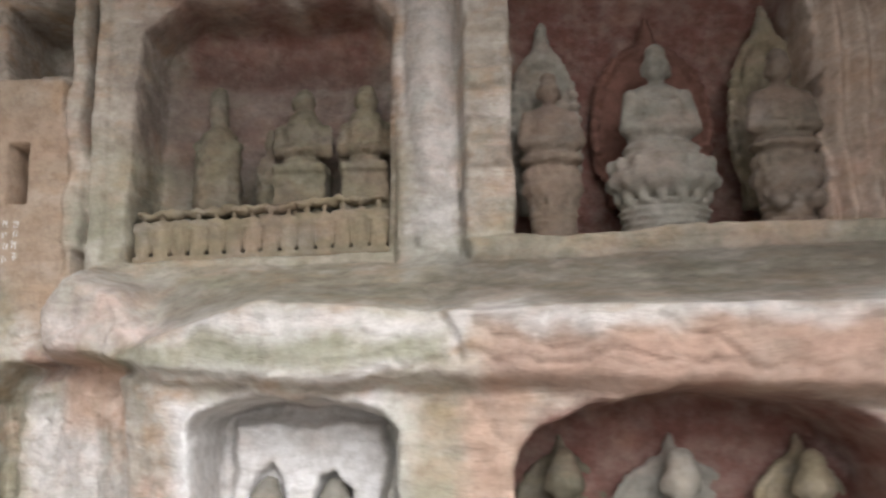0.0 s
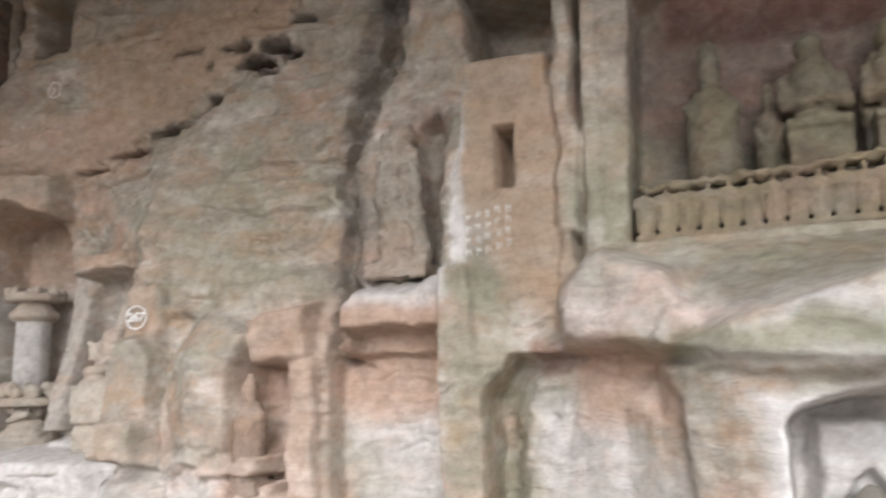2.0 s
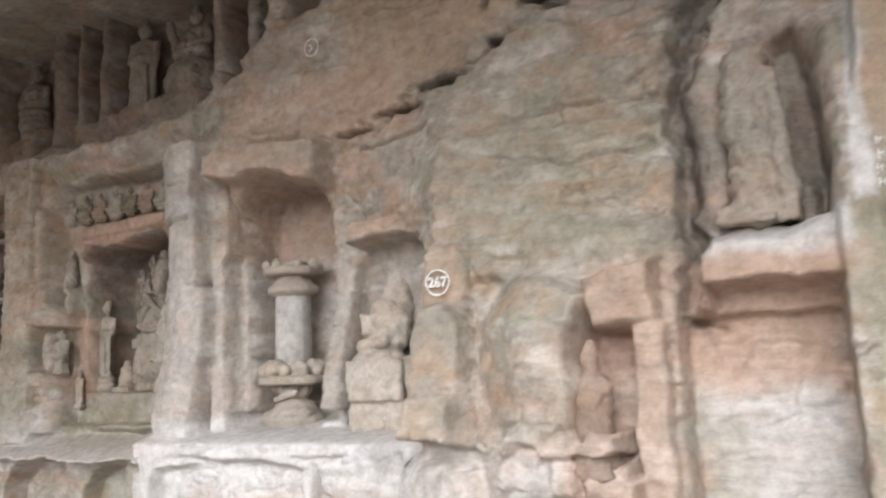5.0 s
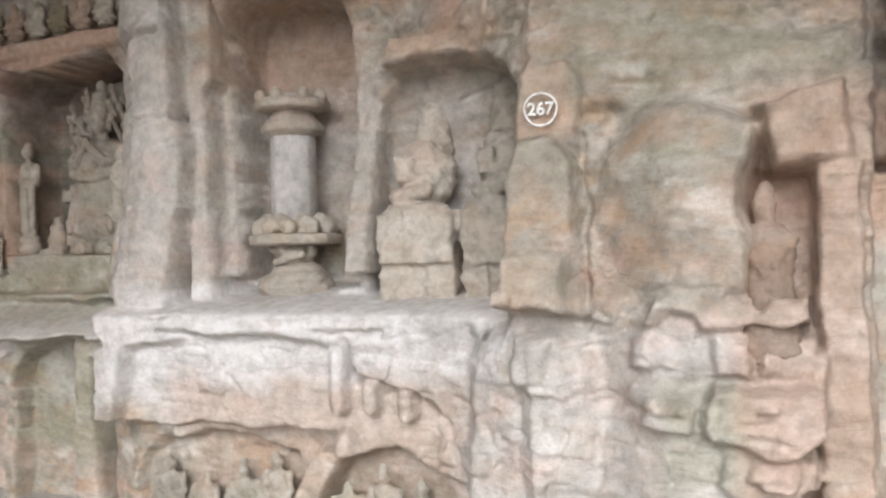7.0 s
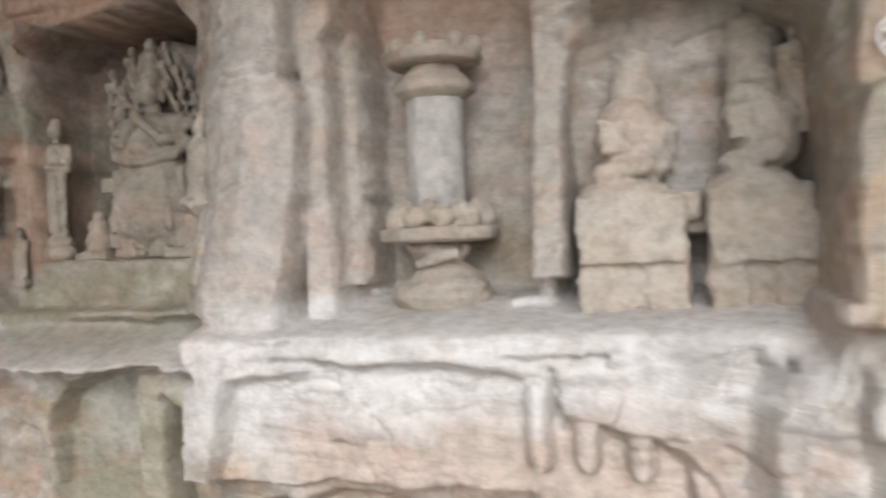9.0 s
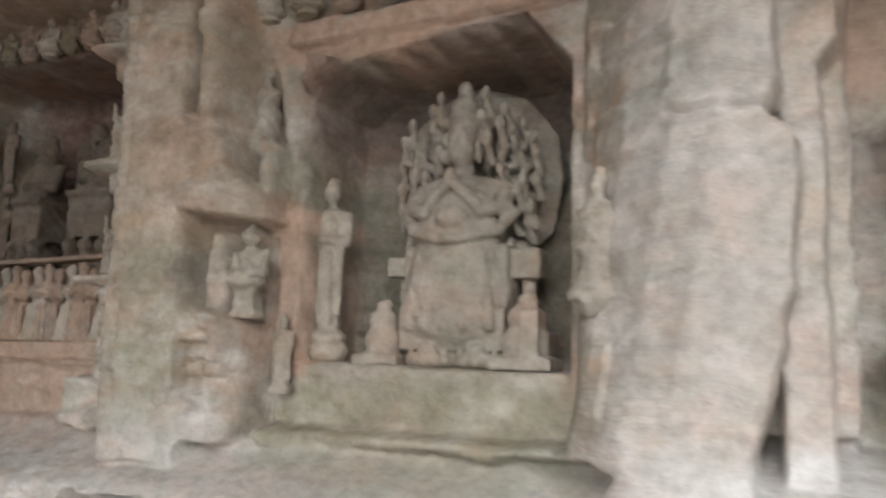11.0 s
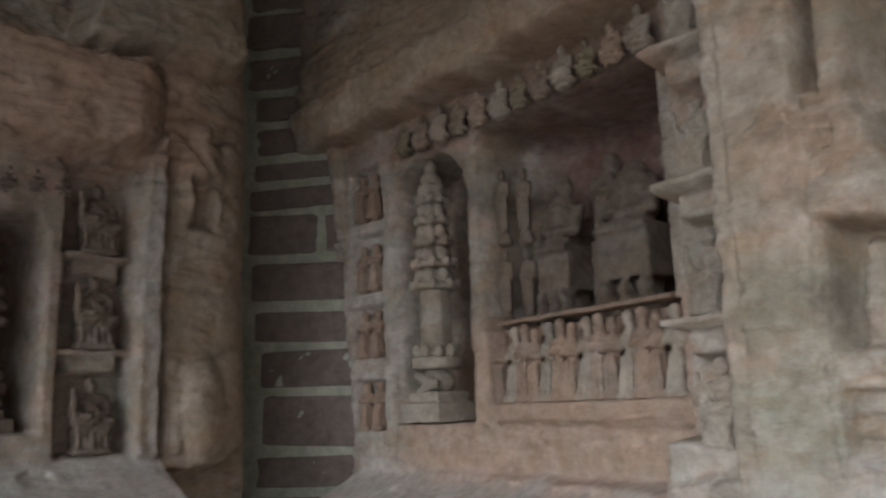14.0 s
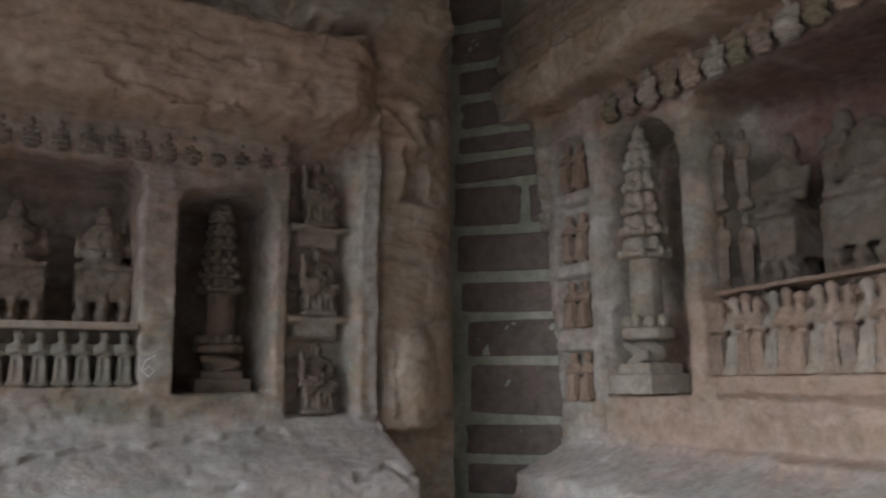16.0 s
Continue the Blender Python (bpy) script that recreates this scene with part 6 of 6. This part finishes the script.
def strokes(name, origin, lines, width, label):
    """Chalk strokes on the rock: short round-edged bars in the plane of the wall."""
    cu = bpy.data.curves.new(name, "CURVE")
    cu.dimensions, cu.bevel_depth = "3D", width / 2
    for pts in lines:
        s = cu.splines.new("POLY")
        s.points.add(len(pts) - 1)
        for p, (u, v) in zip(s.points, pts):
            p.co = (u, 0, v, 1)
    ob = new(name, cu)
    ob.data.materials.append(WHITE_PAINT)
    ob.matrix_world = origin
    return tagged(ob, label, "painted marks")


rnd = random.Random(12)
lines = []
for col in range(5):
    for row in range(4):
        u, v = col * 0.046 + rnd.uniform(-0.005, 0.005), -row * 0.054 + col * 0.009 + rnd.uniform(-0.006, 0.006)
        lines.append([(u, v), (u + rnd.uniform(-0.005, 0.005), v - rnd.uniform(0.032, 0.044))])
        lines.append([(u + 0.015, v - 0.004), (u + 0.014 + rnd.uniform(-0.004, 0.004), v - rnd.uniform(0.02, 0.04))])
        if rnd.random() < 0.6:
            lines.append([(u - 0.004, v - 0.016), (u + 0.018, v - 0.013)])
strokes("chalk_writing", pose(-2.185, 3.853, 2.32), lines, 0.003, "faint white unreadable chalk marks on the dressed face")
strokes("chalk_mark", pose(-11.287, 3.06, 1.6, 0, 0, 90), [[(0.05, 0.07), (0.0, 0.04), (-0.01, 0.0), (0.02, -0.03), (0.045, 0.0), (0.02, 0.02), (0.0, 0.0)]], 0.006, "white chalk squiggle on the pier of the end wall")

for x, y, zz, r in ((-6.87, 4.86, 3.24, 0.045), (-5.14, 4.43, 3.52, 0.05)):
    strokes("chalk_ring", pose(x, y, zz), [[(r * math.cos(2 * math.pi * k / 18), r * math.sin(2 * math.pi * k / 18) * 1.1) for k in range(19)], [(-0.02, 0.02), (0.01, 0.0), (-0.015, -0.025)]], 0.005, "faint white chalk ring on the rock")

# ---- masonry pier in the corner ----
pier = tagged(new("masonry_pier", None), "dark stone block masonry with pale mortar joints", "masonry", kind="structure")
pier.matrix_world = pose(-12.2, 4.9, 0, 0, 0, 38.7)
bm = bmesh.new()
GRID = [[bm.verts.new((-0.05 + 1.2 * i / 40, 0.022 + 0.024 * noise.noise((i * 0.2, k * 0.16, 3)) + 0.012 * noise.noise((i * 0.7, k * 0.7, 9)), -0.05 + 4.7 * k / 150)) for k in range(151)] for i in range(41)]
BACK = [[bm.verts.new((x, 0.5, zz)) for zz in (-0.05, 4.65)] for x in (-0.05, 1.15)]
for i in range(40):
    for k in range(150):
        bm.faces.new((GRID[i][k], GRID[i + 1][k], GRID[i + 1][k + 1], GRID[i][k + 1]))
bm.faces.new((BACK[1][0], BACK[0][0], BACK[0][1], BACK[1][1]))
bm.faces.new([g[0] for g in GRID][::-1] + [BACK[0][0], BACK[1][0]])
bm.faces.new([g[-1] for g in GRID] + [BACK[1][1], BACK[0][1]])
bm.faces.new(GRID[0] + [BACK[0][1], BACK[0][0]])
bm.faces.new(GRID[-1][::-1] + [BACK[1][0], BACK[1][1]])
part("mortar_core", bm, MORTAR, pier, "pale greenish lime mortar")
BRICKS = []
for k in range(5):
    bm = bmesh.new()
    bmesh.ops.create_cube(bm, size=1)
    bmesh.ops.subdivide_edges(bm, edges=list(bm.edges), cuts=1, use_grid_fill=True)
    bmesh.ops.bevel(bm, geom=[e for e in bm.edges if e.calc_face_angle(0) > 1], offset=0.05, segments=1, affect="EDGES")
    for v in bm.verts:
        v.co += Vector((0.035 * noise.noise(v.co * 3 + Vector((k * 5, 0, 0))), 0.16 * noise.noise(v.co * 2 + Vector((3, k * 7, 0))), 0.12 * noise.noise(v.co * 2.2 + Vector((0, 7, k * 3)))))
    BRICKS.append(mesh_of(bm, "block", BLOCK, False))
COURSES = (0.02, 0.3, 0.56, 0.8, 1.06, 1.3, 1.64, 1.94, 2.2, 2.5, 2.8, 2.98, 3.17, 3.4, 3.62, 3.9, 4.2, 4.6)
rnd = random.Random(3)
for k, (z0, z1) in enumerate(zip(COURSES, COURSES[1:])):
    cuts = [0.3 + rnd.uniform(-0.07, 0.05), 1.1]
    if k in (1, 3, 9):
        cuts.insert(1, 0.74 + rnd.uniform(-0.06, 0.06))
    for u, v in zip(cuts, cuts[1:]):
        ob = new("block", BRICKS[(k * 3) % 5])
        ob.parent = pier
        ob.matrix_local = pose((u + v) / 2, 0.046 + rnd.uniform(-0.01, 0.008), (z0 + z1) / 2 + rnd.uniform(-0.012, 0.012), 0, rnd.uniform(-2.5, 2.5), rnd.uniform(-1, 1)) @ Matrix.Diagonal((v - u - rnd.uniform(0.04, 0.08), 0.08, z1 - z0 - rnd.uniform(0.03, 0.085), 1))


# ---- ground, overhang and unseen slabs that block light ----
def slab(name, x0, y0, z0, x1, y1, z1, material, label, category):
    bm = bmesh.new()
    bmesh.ops.create_cube(bm, size=1)
    for v in bm.verts:
        v.co = ((x0 + x1) / 2 + v.co.x * (x1 - x0), (y0 + y1) / 2 + v.co.y * (y1 - y0), (z0 + z1) / 2 + v.co.z * (z1 - z0))
    me = bpy.data.meshes.new(name)
    bm.to_mesh(me)
    bm.free()
    me.materials.append(material)
    return tagged(new(name, me), label, category, kind="structure")


slab("ground", -600, -600, -0.4, 600, 600, -0.12, EARTH, "bare trodden earth in front of the cliff", "ground")
# Unseen reflector floor, carried far forward for more bounce light.
slab("pavement", -13, -7.0, -0.12, 8, 7, 0.0, BOUNCE_PAVING, "unseen pale paving added to bounce light onto the cliff", "pavement")
# Overhang carried forward out of view to hold back light from above.
slab("ceiling", -13, -0.3, 4.62, 6, 7.5, 5.4, CLIFF, "rough sandstone overhang above the niches", "ceiling")
# Occluder out of view: keeps light from the right off the ledge.
slab("wall_east", 2.35, -0.6, -0.1, 6, 7.2, 4.7, CLIFF, "unseen sandstone slab added to block light from the east", "rock wall")
# Extra roof slab, added only to darken the west corner.
slab("ceiling_west", -13, -2.6, 4.3, -6.6, 4.2, 4.6, CLIFF, "low sandstone slab added to shade the corner", "ceiling")
# Unseen slab added past the end wall to enclose the dark corner.
slab("wall_west_end", -12.9, -2.6, -0.1, -11.05, 0.42, 4.7, CLIFF, "unseen plain sandstone slab closing the west end", "rock wall")
